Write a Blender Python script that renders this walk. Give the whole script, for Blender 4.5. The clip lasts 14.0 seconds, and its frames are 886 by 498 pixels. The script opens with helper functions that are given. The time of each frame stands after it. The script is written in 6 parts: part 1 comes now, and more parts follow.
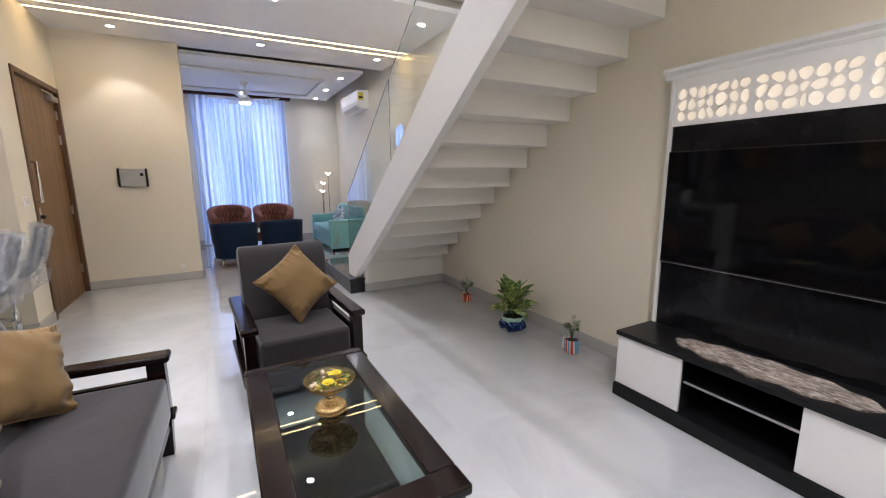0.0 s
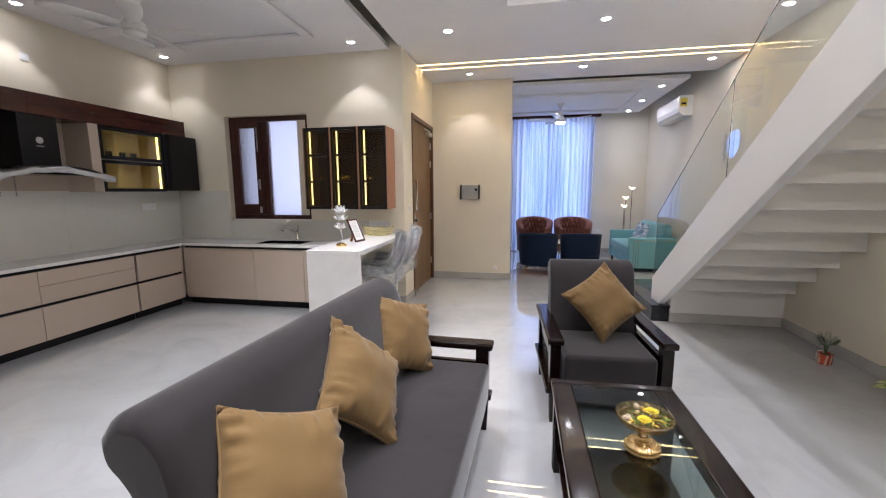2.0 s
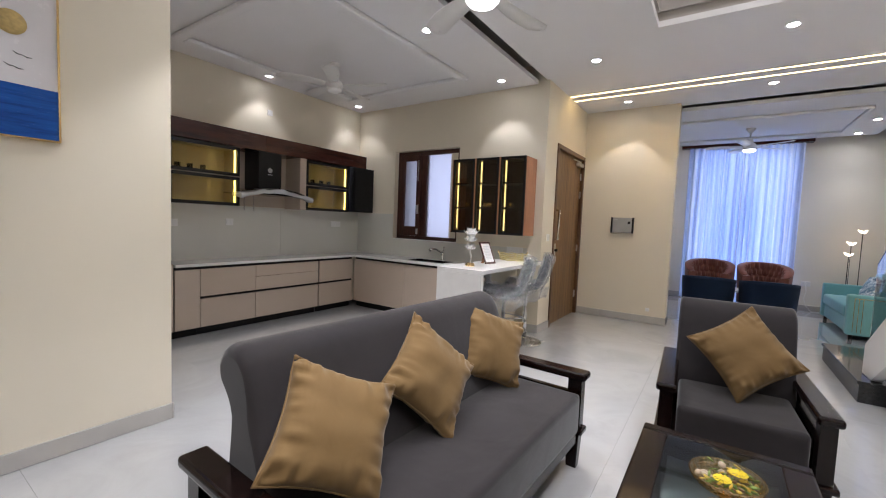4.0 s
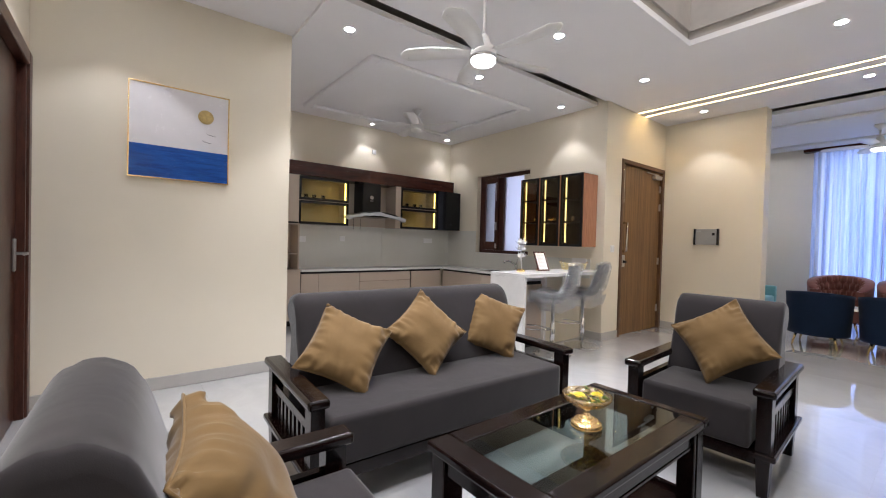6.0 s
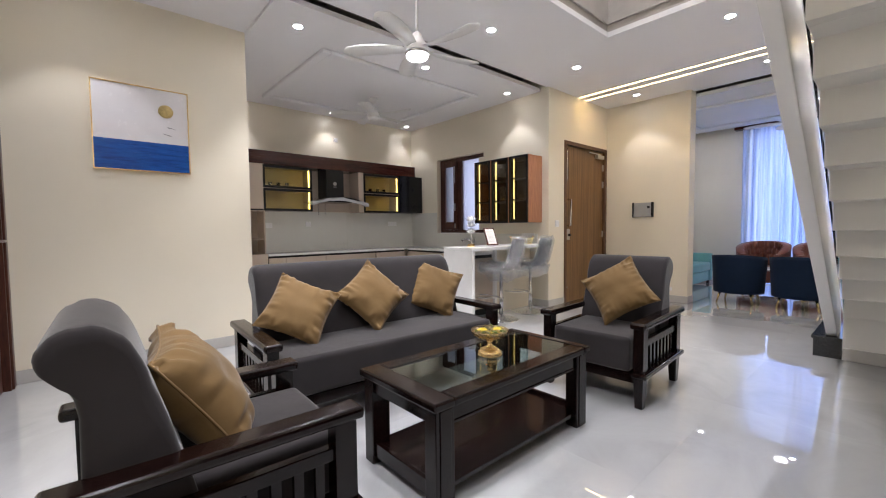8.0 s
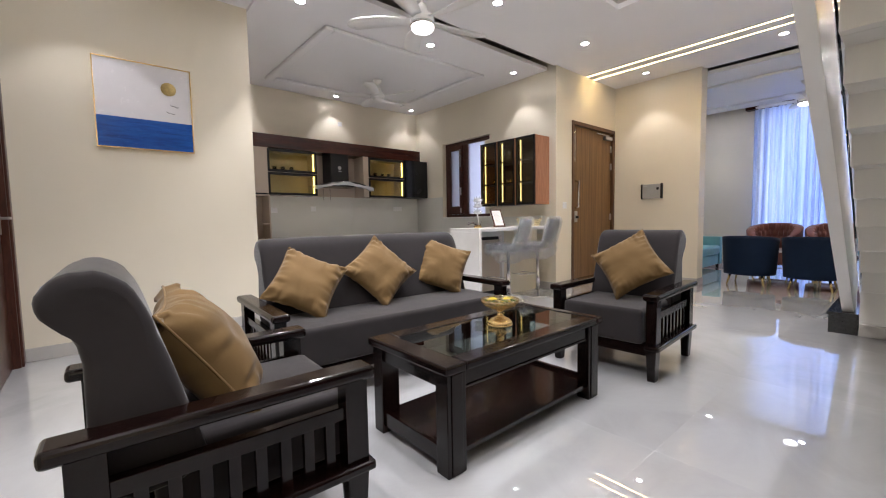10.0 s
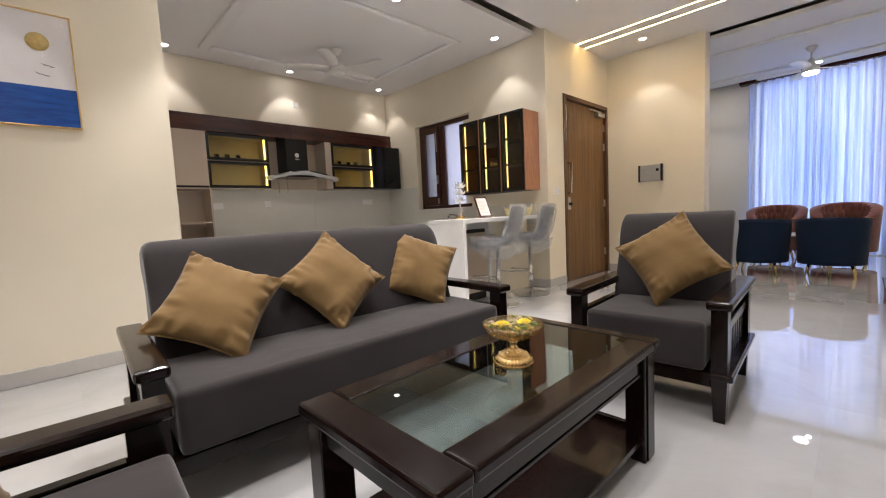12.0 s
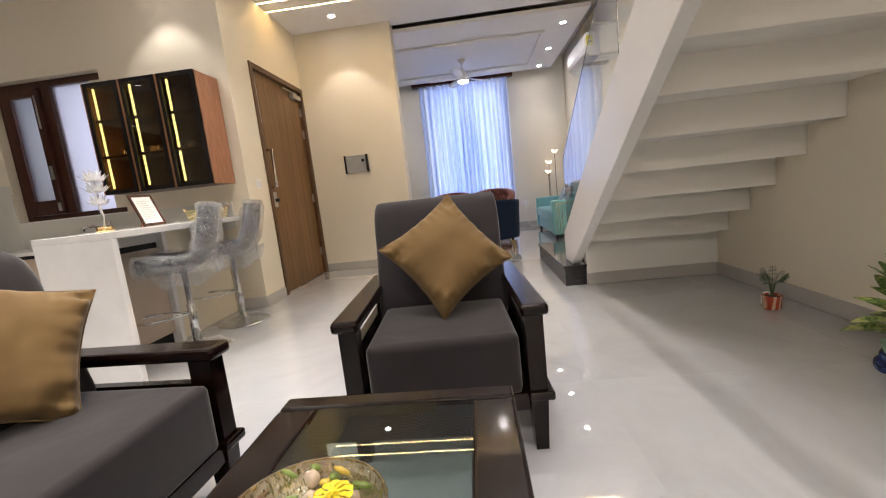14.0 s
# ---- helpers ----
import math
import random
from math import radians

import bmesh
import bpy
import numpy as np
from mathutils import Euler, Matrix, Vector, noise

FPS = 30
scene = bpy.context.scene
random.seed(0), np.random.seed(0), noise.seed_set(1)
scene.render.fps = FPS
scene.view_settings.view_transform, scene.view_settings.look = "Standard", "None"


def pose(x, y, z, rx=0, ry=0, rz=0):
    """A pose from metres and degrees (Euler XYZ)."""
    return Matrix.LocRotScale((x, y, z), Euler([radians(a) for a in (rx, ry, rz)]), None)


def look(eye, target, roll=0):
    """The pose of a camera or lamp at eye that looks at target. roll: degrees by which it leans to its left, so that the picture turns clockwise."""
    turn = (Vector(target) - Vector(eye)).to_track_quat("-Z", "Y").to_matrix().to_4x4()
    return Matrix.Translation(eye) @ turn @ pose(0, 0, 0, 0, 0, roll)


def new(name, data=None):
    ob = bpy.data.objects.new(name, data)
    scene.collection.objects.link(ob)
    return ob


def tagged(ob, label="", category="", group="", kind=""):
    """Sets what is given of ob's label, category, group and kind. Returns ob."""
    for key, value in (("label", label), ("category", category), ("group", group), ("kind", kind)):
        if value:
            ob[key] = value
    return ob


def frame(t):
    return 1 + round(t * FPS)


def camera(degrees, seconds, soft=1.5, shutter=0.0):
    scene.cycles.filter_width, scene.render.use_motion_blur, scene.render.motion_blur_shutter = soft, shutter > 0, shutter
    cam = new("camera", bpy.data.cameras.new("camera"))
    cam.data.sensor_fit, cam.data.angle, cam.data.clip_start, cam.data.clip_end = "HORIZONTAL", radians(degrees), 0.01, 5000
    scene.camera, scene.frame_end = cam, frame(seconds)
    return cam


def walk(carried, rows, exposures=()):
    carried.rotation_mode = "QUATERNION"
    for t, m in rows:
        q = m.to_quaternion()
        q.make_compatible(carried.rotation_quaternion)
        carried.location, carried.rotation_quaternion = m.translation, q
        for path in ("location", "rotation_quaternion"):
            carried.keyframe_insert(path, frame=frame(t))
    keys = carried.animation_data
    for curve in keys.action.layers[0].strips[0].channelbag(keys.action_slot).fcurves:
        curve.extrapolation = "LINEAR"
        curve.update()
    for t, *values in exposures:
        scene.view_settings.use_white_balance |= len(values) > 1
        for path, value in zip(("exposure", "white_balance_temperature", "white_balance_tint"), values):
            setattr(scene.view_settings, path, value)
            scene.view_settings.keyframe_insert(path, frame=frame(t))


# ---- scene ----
cam = camera(95.0, 14.0, 1.1)
PATH = [
    (0, (0.173, 0.18, 1.36), (1.115, 1.908, 1.005), -0.5),
    (0.5, (0.172, 0.214, 1.382), (0.819, 2.07, 1.013), -0.5),
    (1, (0.162, 0.221, 1.387), (0.446, 2.168, 1.023), -0.8),
    (1.5, (0.088, 0.232, 1.38), (0.026, 2.204, 1.055), -0.6),
    (2, (0.027, 0.213, 1.389), (-0.344, 2.158, 1.106), -0.3),
    (2.5, (0.009, 0.206, 1.375), (-0.601, 2.097, 1.148), 0.4),
    (3, (0.107, 0.179, 1.335), (-0.702, 2.0, 1.152), 1.2),
    (3.5, (0.239, 0.183, 1.319), (-0.711, 1.936, 1.167), 2.0),
    (4, (0.415, 0.231, 1.305), (-0.703, 1.884, 1.175), 2.3),
    (4.2, (0.486, 0.244, 1.302), (-0.689, 1.859, 1.186), 2.3),
    (6.3, (1.551, 0.163, 1.184), (-0.03, 1.388, 1.152), 1.5),
    (6.5, (1.622, 0.156, 1.176), (0.048, 1.39, 1.145), 1.2),
    (7, (1.783, 0.101, 1.159), (0.222, 1.349, 1.105), 0.6),
    (7.5, (1.885, 0.095, 1.145), (0.353, 1.379, 1.071), -0.1),
    (8, (1.911, 0.121, 1.114), (0.412, 1.441, 1.014), -0.6),
    (8.5, (1.918, 0.102, 1.072), (0.428, 1.431, 0.966), -0.8),
    (9, (1.917, 0.089, 1.062), (0.422, 1.413, 0.948), -0.7),
    (9.2, (1.911, 0.073, 1.052), (0.414, 1.394, 0.929), -0.7),
    (11.3, (1.592, 0.431, 0.929), (0.059, 1.707, 0.781), -1.8),
    (11.5, (1.509, 0.494, 0.938), (-0.008, 1.789, 0.785), -2.2),
    (12, (1.278, 0.636, 0.947), (-0.159, 2.017, 0.778), -2.8),
    (12.5, (1.068, 0.846, 0.937), (-0.233, 2.353, 0.747), -3.7),
    (13, (0.896, 1.026, 0.922), (-0.159, 2.71, 0.698), -4.5),
    (13.5, (0.759, 1.139, 0.928), (0.032, 2.984, 0.665), -5.5),
    (14, (0.714, 1.3, 0.928), (0.538, 3.271, 0.639), -6.2),
]
exposure_rows = [(0.0, -0.05, 5900, 14), (2.5, -0.13, 5900, 14), (4.0, -0.26, 5950, 13), (6.5, -0.02, 5950, 14), (9.0, -0.02, 6000, 14), (11.5, -0.06, 6350, 14), (13.0, -0.02, 6700, 14), (14.0, 0.02, 6650, 14)]
walk(cam, [(t, look(eye, target, roll)) for t, eye, target, roll in PATH], exposure_rows)

# ---- world and light ----
world = bpy.data.worlds.new("world")
scene.world = world
world.use_nodes = True
wnt = world.node_tree
sky = wnt.nodes.new("ShaderNodeTexSky")
sky.sky_type = "NISHITA"
sky.sun_disc = False
sky.sun_elevation, sky.sun_rotation = radians(35), radians(120)
wnt.nodes["Background"].inputs["Strength"].default_value = 0.06
wnt.links.new(sky.outputs["Color"], wnt.nodes["Background"].inputs["Color"])

CEIL = 3.03


def area_lamp(name, m, sx, sy, power, color):
    d = bpy.data.lights.new(name, "AREA")
    d.shape, d.size, d.size_y, d.energy, d.color = "RECTANGLE", sx, sy, power, color
    ob = new(name, d)
    ob.matrix_world = m
    return ob


# daylight at the two windows
area_lamp("window_daylight", look((0.7, 9.86, 1.5), (0.7, 0, 1.5)), 1.5, 2.7, 58, (0.54, 0.66, 1.0))
area_lamp("kitchen_daylight", look((-3.14, 5.75, 1.75), (-3.14, 0, 1.75)), 1.4, 1.6, 9, (0.72, 0.76, 1.0))


def spot_lamp(x, y, z, power=60.0, color=(1.0, 0.965, 0.93), blend=0.6, cone=84):
    d = bpy.data.lights.new("downlight_lamp", "SPOT")
    d.energy, d.color, d.spot_size, d.spot_blend, d.shadow_soft_size = power, color, radians(cone), blend, 0.035
    ob = new("downlight_lamp", d)
    ob.matrix_world = Matrix.Translation((x, y, z))
    return ob


# ---- materials ----
def nodes_of(name, color, rough=0.5, metal=0.0, **extra):
    m = bpy.data.materials.new(name)
    m.use_nodes = True
    b = m.node_tree.nodes["Principled BSDF"]
    b.inputs["Base Color"].default_value = (*color, 1)
    b.inputs["Roughness"].default_value = rough
    b.inputs["Metallic"].default_value = metal
    for k, v in extra.items():
        b.inputs[k.replace("_", " ")].default_value = v
    return m, m.node_tree, b


def coords(nt, scale=(1, 1, 1)):
    tc = nt.nodes.new("ShaderNodeTexCoord")
    mp = nt.nodes.new("ShaderNodeMapping")
    mp.inputs["Scale"].default_value = scale
    nt.links.new(tc.outputs["Object"], mp.inputs["Vector"])
    return mp.outputs["Vector"]


def noise_node(nt, vec, scale, detail=4.0, rough=0.55, distort=0.0):
    n = nt.nodes.new("ShaderNodeTexNoise")
    n.inputs["Scale"].default_value = scale
    n.inputs["Detail"].default_value = detail
    n.inputs["Roughness"].default_value = rough
    n.inputs["Distortion"].default_value = distort
    nt.links.new(vec, n.inputs["Vector"])
    return n.outputs["Fac"]


def ramp(nt, fac, stops):
    r = nt.nodes.new("ShaderNodeValToRGB")
    el = r.color_ramp.elements
    el[0].position, el[0].color = stops[0][0], (*stops[0][1], 1)
    el[1].position, el[1].color = stops[-1][0], (*stops[-1][1], 1)
    for p, c in stops[1:-1]:
        e = el.new(p)
        e.color = (*c, 1)
    nt.links.new(fac, r.inputs["Fac"])
    return r.outputs["Color"]


def bump(nt, b, height, strength=0.1, dist=0.01):
    n = nt.nodes.new("ShaderNodeBump")
    n.inputs["Strength"].default_value = strength
    n.inputs["Distance"].default_value = dist
    nt.links.new(height, n.inputs["Height"])
    nt.links.new(n.outputs["Normal"], b.inputs["Normal"])


def span(nt, fac, lo, hi, socket):
    n = nt.nodes.new("ShaderNodeMapRange")
    n.inputs["To Min"].default_value, n.inputs["To Max"].default_value = lo, hi
    nt.links.new(fac, n.inputs["Value"])
    nt.links.new(n.outputs["Result"], socket)


def mottled(name, color, var=0.06, scale=3.0, rough=0.5, rvar=0.08, bump_scale=120.0, bump_strength=0.05, metal=0.0, **extra):
    """Paint, laminate and the like: slow colour drift, fine relief and uneven gloss."""
    m, nt, b = nodes_of(name, color, rough, metal, **extra)
    v = coords(nt)
    n1 = noise_node(nt, v, scale)
    c0 = tuple(max(0, c * (1 - var)) for c in color)
    c1 = tuple(min(1, c * (1 + var)) for c in color)
    nt.links.new(ramp(nt, n1, [(0.3, c0), (0.7, c1)]), b.inputs["Base Color"])
    n2 = noise_node(nt, v, scale * 4)
    span(nt, n2, max(0.02, rough - rvar), rough + rvar, b.inputs["Roughness"])
    n3 = noise_node(nt, v, bump_scale, 3)
    bump(nt, b, n3, bump_strength, 0.004)
    return m


def wood(name, dark, light, scale=(1, 1, 1), rough=0.3, rings=7.0, coat=0.0, strength=0.03, spec=0.35):
    """Grain that runs along the axis with the small scale."""
    m, nt, b = nodes_of(name, light, rough)
    v = coords(nt, scale)
    n1 = noise_node(nt, v, rings, 6, 0.6, 0.6)
    n2 = noise_node(nt, v, rings * 5, 4, 0.6)
    mix = nt.nodes.new("ShaderNodeMath")
    mix.operation = "MULTIPLY_ADD"
    mix.inputs[1].default_value = 0.35
    nt.links.new(n2, mix.inputs[0])
    nt.links.new(n1, mix.inputs[2])
    mid = tuple((a + c) / 2 for a, c in zip(dark, light))
    nt.links.new(ramp(nt, mix.outputs[0], [(0.45, dark), (0.62, mid), (0.85, light)]), b.inputs["Base Color"])
    span(nt, n2, rough * 0.8, rough * 1.25, b.inputs["Roughness"])
    b.inputs["Coat Weight"].default_value = coat
    b.inputs["Specular IOR Level"].default_value = spec
    b.inputs["Coat Roughness"].default_value = 0.08
    bump(nt, b, n2, strength, 0.003)
    return m


def fabric(name, color, var=0.1, rough=0.9, weave=420.0, sheen=0.3, fold=0.25, fold_scale=5.0):
    m, nt, b = nodes_of(name, color, rough)
    b.inputs["Sheen Weight"].default_value = sheen
    b.inputs["Specular IOR Level"].default_value = 0.2
    b.inputs["Sheen Roughness"].default_value = 0.4
    v = coords(nt)
    n1 = noise_node(nt, v, 4, 4)
    nt.links.new(ramp(nt, n1, [(0.3, tuple(c * (1 - var) for c in color)), (0.7, tuple(min(1, c * (1 + var)) for c in color))]), b.inputs["Base Color"])
    n2 = noise_node(nt, v, weave, 2)
    n3 = noise_node(nt, v, fold_scale, 3, 0.5, 0.8)
    b1 = nt.nodes.new("ShaderNodeBump")
    b1.inputs["Strength"].default_value, b1.inputs["Distance"].default_value = fold, 0.03
    nt.links.new(n3, b1.inputs["Height"])
    b2 = nt.nodes.new("ShaderNodeBump")
    b2.inputs["Strength"].default_value, b2.inputs["Distance"].default_value = 0.15, 0.002
    nt.links.new(n2, b2.inputs["Height"])
    nt.links.new(b1.outputs["Normal"], b2.inputs["Normal"])
    nt.links.new(b2.outputs["Normal"], b.inputs["Normal"])
    return m


def glow(name, color, strength):
    m, nt, b = nodes_of(name, (0.9, 0.9, 0.9), 0.5)
    b.inputs["Emission Color"].default_value = (*color, 1)
    b.inputs["Emission Strength"].default_value = strength
    return m


def glass(name, color, rough=0.0, ior=1.45):
    m, nt, b = nodes_of(name, color, rough)
    b.inputs["Transmission Weight"].default_value = 1.0
    b.inputs["IOR"].default_value = ior
    return m


WALL = mottled("cream_paint", (0.74, 0.675, 0.545), 0.025, 1.2, 0.55, 0.06, 260, 0.05)
WALL_WHITE = mottled("offwhite_paint", (0.76, 0.72, 0.64), 0.02, 1.2, 0.55, 0.06, 260, 0.05)
CEIL_PAINT = mottled("white_ceiling_paint", (0.80, 0.79, 0.80), 0.015, 1.0, 0.6, 0.05, 260, 0.04)
STAIR_PAINT = mottled("white_stair_paint", (0.78, 0.76, 0.72), 0.02, 1.5, 0.42, 0.06, 160, 0.05)
STRINGER_WHITE = mottled("glossy_white_enamel", (0.80, 0.79, 0.78), 0.015, 2.0, 0.24, 0.03, 90, 0.008)
BASEBOARD = mottled("grey_skirting_tile", (0.46, 0.44, 0.41), 0.06, 4.0, 0.18, 0.05, 60, 0.02)
GRANITE = mottled("black_granite", (0.018, 0.019, 0.021), 0.4, 60.0, 0.08, 0.03, 90, 0.01)
BLACK_MATTE = mottled("black_laminate", (0.008, 0.008, 0.0085), 0.2, 6.0, 0.32, 0.08, 180, 0.02, Specular_IOR_Level=0.25)
BLACK_GLOSS = mottled("black_gloss_panel", (0.008, 0.008, 0.009), 0.2, 6.0, 0.12, 0.04, 40, 0.01, Specular_IOR_Level=0.3)
TV_SCREEN = mottled("tv_screen_glass", (0.003, 0.003, 0.0035), 0.1, 3.0, 0.06, 0.02, 30, 0.004, Specular_IOR_Level=0.22)
WHITE_LAM = mottled("white_laminate", (0.80, 0.79, 0.78), 0.015, 3.0, 0.22, 0.06, 90, 0.02)
WHITE_PLASTIC = mottled("white_plastic", (0.78, 0.77, 0.75), 0.02, 6.0, 0.3, 0.06, 60, 0.02)
QUARTZ = mottled("white_quartz", (0.80, 0.79, 0.77), 0.03, 9.0, 0.14, 0.04, 90, 0.01)
BEIGE_LAM = mottled("beige_gloss_laminate", (0.54, 0.445, 0.36), 0.025, 2.0, 0.16, 0.05, 60, 0.012)
SPLASH = mottled("grey_green_back_painted_glass", (0.66, 0.65, 0.595), 0.02, 2.0, 0.10, 0.03, 40, 0.006)
MAHOGANY = wood("red_mahogany_veneer", (0.022, 0.005, 0.0035), (0.075, 0.018, 0.011), (5, 0.6, 5), 0.25, 3.0)
FRAME_WOOD = wood("dark_red_brown_frame_wood", (0.026, 0.009, 0.006), (0.075, 0.026, 0.016), (6, 6, 1), 0.3)
SOFA_WOOD = wood("polished_dark_rosewood", (0.0014, 0.0007, 0.0007), (0.0085, 0.0030, 0.0023), (7, 2, 7), 0.22, 6.0, 0.32, 0.02, 0.16)
DOOR_WOOD = wood("walnut_striped_veneer", (0.06, 0.03, 0.010), (0.24, 0.128, 0.047), (10, 26, 0.4), 0.36, 2.2)
DOOR_TRIM = wood("brown_door_frame", (0.055, 0.026, 0.013), (0.13, 0.066, 0.032), (8, 8, 1), 0.35)
CAB_SIDE = wood("orange_walnut_side", (0.25, 0.105, 0.055), (0.45, 0.21, 0.115), (9, 9, 0.8), 0.35)
GREY_FABRIC = fabric("charcoal_grey_fabric", (0.027, 0.0235, 0.0245), 0.12, 0.9, 500, 0.32, 0.10, 5.0)
GOLD_FABRIC = fabric("mustard_gold_satin", (0.155, 0.095, 0.037), 0.08, 0.8, 600, 0.2, 0.10, 9.0)
NAVY = fabric("navy_teal_velvet", (0.004, 0.013, 0.036), 0.12, 0.8, 400, 0.05, 0.12, 5.0)
PINK = fabric("dusty_pink_velvet", (0.20, 0.078, 0.062), 0.12, 0.7, 400, 0.25, 0.2, 8.0)
TEAL = fabric("turquoise_velvet", (0.19, 0.43, 0.45), 0.07, 0.6, 400, 0.25, 0.15, 5.0)
STOOL_GREY = fabric("grey_checked_upholstery", (0.03, 0.034, 0.041), 0.2, 0.8, 300, 0.2, 0.1, 6.0)
GOLD = nodes_of("polished_gold", (0.86, 0.62, 0.30), 0.16, 1.0)[0]
BRASS = nodes_of("brass_leg", (0.78, 0.55, 0.22), 0.25, 1.0)[0]
CHROME = nodes_of("chrome", (0.72, 0.73, 0.74), 0.12, 1.0)[0]
GLASS_EDGE = mottled("dark_green_glass_edge", (0.03, 0.065, 0.06), 0.2, 8.0, 0.15, 0.05, 40, 0.01)
FILM_WHITE = nodes_of("cloudy_protective_film", (0.84, 0.85, 0.86), 0.18, 0.0, Alpha=0.62)[0]
CRYSTAL = nodes_of("clear_crystal", (0.86, 0.86, 0.85), 0.05, 0.25, Alpha=0.8)[0]
STEEL = nodes_of("brushed_steel", (0.55, 0.55, 0.55), 0.32, 1.0)[0]
COPPER = nodes_of("copper_channel", (0.55, 0.28, 0.17), 0.3, 1.0)[0]
CLEAR = glass("clear_railing_glass", (0.93, 0.97, 0.95))
TINTED = glass("green_tinted_table_glass", (0.29, 0.375, 0.355))
SMOKED = glass("smoked_amber_glass", (0.80, 0.74, 0.40))
SMOKED_DARK = glass("smoked_dark_glass", (0.30, 0.27, 0.22))
FROSTED = glass("frosted_window_glass", (0.93, 0.93, 0.96), 0.55)
PANE = glass("window_glass", (0.96, 0.98, 1.0))
BOWL_GLASS, _nt, _b = nodes_of("amber_cut_glass", (0.96, 0.86, 0.68), 0.03)
_tr = _nt.nodes.new("ShaderNodeBsdfTransparent")
_tr.inputs["Color"].default_value = (0.95, 0.86, 0.66, 1)
_gl = _nt.nodes.new("ShaderNodeBsdfGlossy")
_gl.inputs["Roughness"].default_value = 0.06
_gl.inputs["Color"].default_value = (1.0, 0.93, 0.78, 1)
_bp = _nt.nodes.new("ShaderNodeBump")
_bp.inputs["Strength"].default_value, _bp.inputs["Distance"].default_value = 0.8, 0.006
_vo = _nt.nodes.new("ShaderNodeTexVoronoi")
_vo.inputs["Scale"].default_value = 70
_nt.links.new(coords(_nt), _vo.inputs["Vector"])
_nt.links.new(_vo.outputs["Distance"], _bp.inputs["Height"])
_nt.links.new(_bp.outputs["Normal"], _gl.inputs["Normal"])
_mx = _nt.nodes.new("ShaderNodeMixShader")
_mx.inputs[0].default_value = 0.26
_nt.links.new(_tr.outputs[0], _mx.inputs[1])
_nt.links.new(_gl.outputs[0], _mx.inputs[2])
_nt.links.new(_mx.outputs[0], _nt.nodes["Material Output"].inputs["Surface"])
MIRROR = nodes_of("mirror_silver", (0.88, 0.9, 0.92), 0.02, 1.0)[0]
LED_WARM = glow("warm_led_strip", (1.0, 0.68, 0.28), 36.0)
LED_CAB = glow("cabinet_led", (1.0, 0.80, 0.28), 6.5)
LED_DISC = glow("downlight_disc", (1.0, 0.965, 0.93), 185.0)
LED_BRIGHT = glow("bright_downlight_disc", (1.0, 0.965, 0.93), 400.0)
LED_WASH = glow("wall_washer_disc", (1.0, 0.965, 0.93), 48.0)
FAN_LIGHT = glow("fan_light_diffuser", (1.0, 0.97, 0.93), 6.0)
BIRD_GLOW = glow("bird_lamp_glow", (1.0, 0.74, 0.48), 7.0)
LATTICE_GLOW = glow("lattice_backlight", (1.0, 0.78, 0.48), 0.55)
# grey stands in for the shade in ceiling gaps and round the stair opening
SLOT_SHADE = mottled("slot_shade_grey", (0.42, 0.39, 0.36), 0.1, 4.0, 0.8, 0.05, 90, 0.05)
SOIL = mottled("potting_soil", (0.035, 0.022, 0.014), 0.5, 40, 0.95, 0.03, 90, 0.6)

# wrapped clear film
WRAP, _nt, _b = nodes_of("clear_plastic_film", (0.93, 0.95, 0.97), 0.12)
_tr = _nt.nodes.new("ShaderNodeBsdfTransparent")
_gl = _nt.nodes.new("ShaderNodeBsdfGlossy")
_gl.inputs["Roughness"].default_value = 0.22
_gl.inputs["Color"].default_value = (0.95, 0.97, 1.0, 1)
_bp = _nt.nodes.new("ShaderNodeBump")
_bp.inputs["Strength"].default_value, _bp.inputs["Distance"].default_value = 1.0, 0.05
_nt.links.new(noise_node(_nt, coords(_nt), 26, 2, 0.5, 2.5), _bp.inputs["Height"])
_nt.links.new(_bp.outputs["Normal"], _gl.inputs["Normal"])
_mx = _nt.nodes.new("ShaderNodeMixShader")
_film = noise_node(_nt, coords(_nt), 34, 3, 0.6, 3.0)
span(_nt, _film, -0.55, 1.25, _mx.inputs[0])
_nt.links.new(_tr.outputs[0], _mx.inputs[1])
_nt.links.new(_gl.outputs[0], _mx.inputs[2])
_nt.links.new(_mx.outputs[0], _nt.nodes["Material Output"].inputs["Surface"])

# sheer curtain: lets daylight through
CURTAIN, _nt, _b = nodes_of("sheer_white_curtain", (0.80, 0.84, 0.92), 0.8)
_tl = _nt.nodes.new("ShaderNodeBsdfTranslucent")
_tl.inputs["Color"].default_value = (0.82, 0.88, 1.0, 1)
# Upright streaks paint bright daylight and bluish fold shade into the translucent colour
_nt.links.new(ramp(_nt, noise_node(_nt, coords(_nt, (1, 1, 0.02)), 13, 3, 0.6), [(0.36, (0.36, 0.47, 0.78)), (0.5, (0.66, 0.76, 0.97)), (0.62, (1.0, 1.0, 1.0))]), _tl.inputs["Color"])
_mx = _nt.nodes.new("ShaderNodeMixShader")
_mx.inputs[0].default_value = 0.55
_nt.links.new(_b.outputs[0], _mx.inputs[1])
_nt.links.new(_tl.outputs[0], _mx.inputs[2])
_nt.links.new(_mx.outputs[0], _nt.nodes["Material Output"].inputs["Surface"])

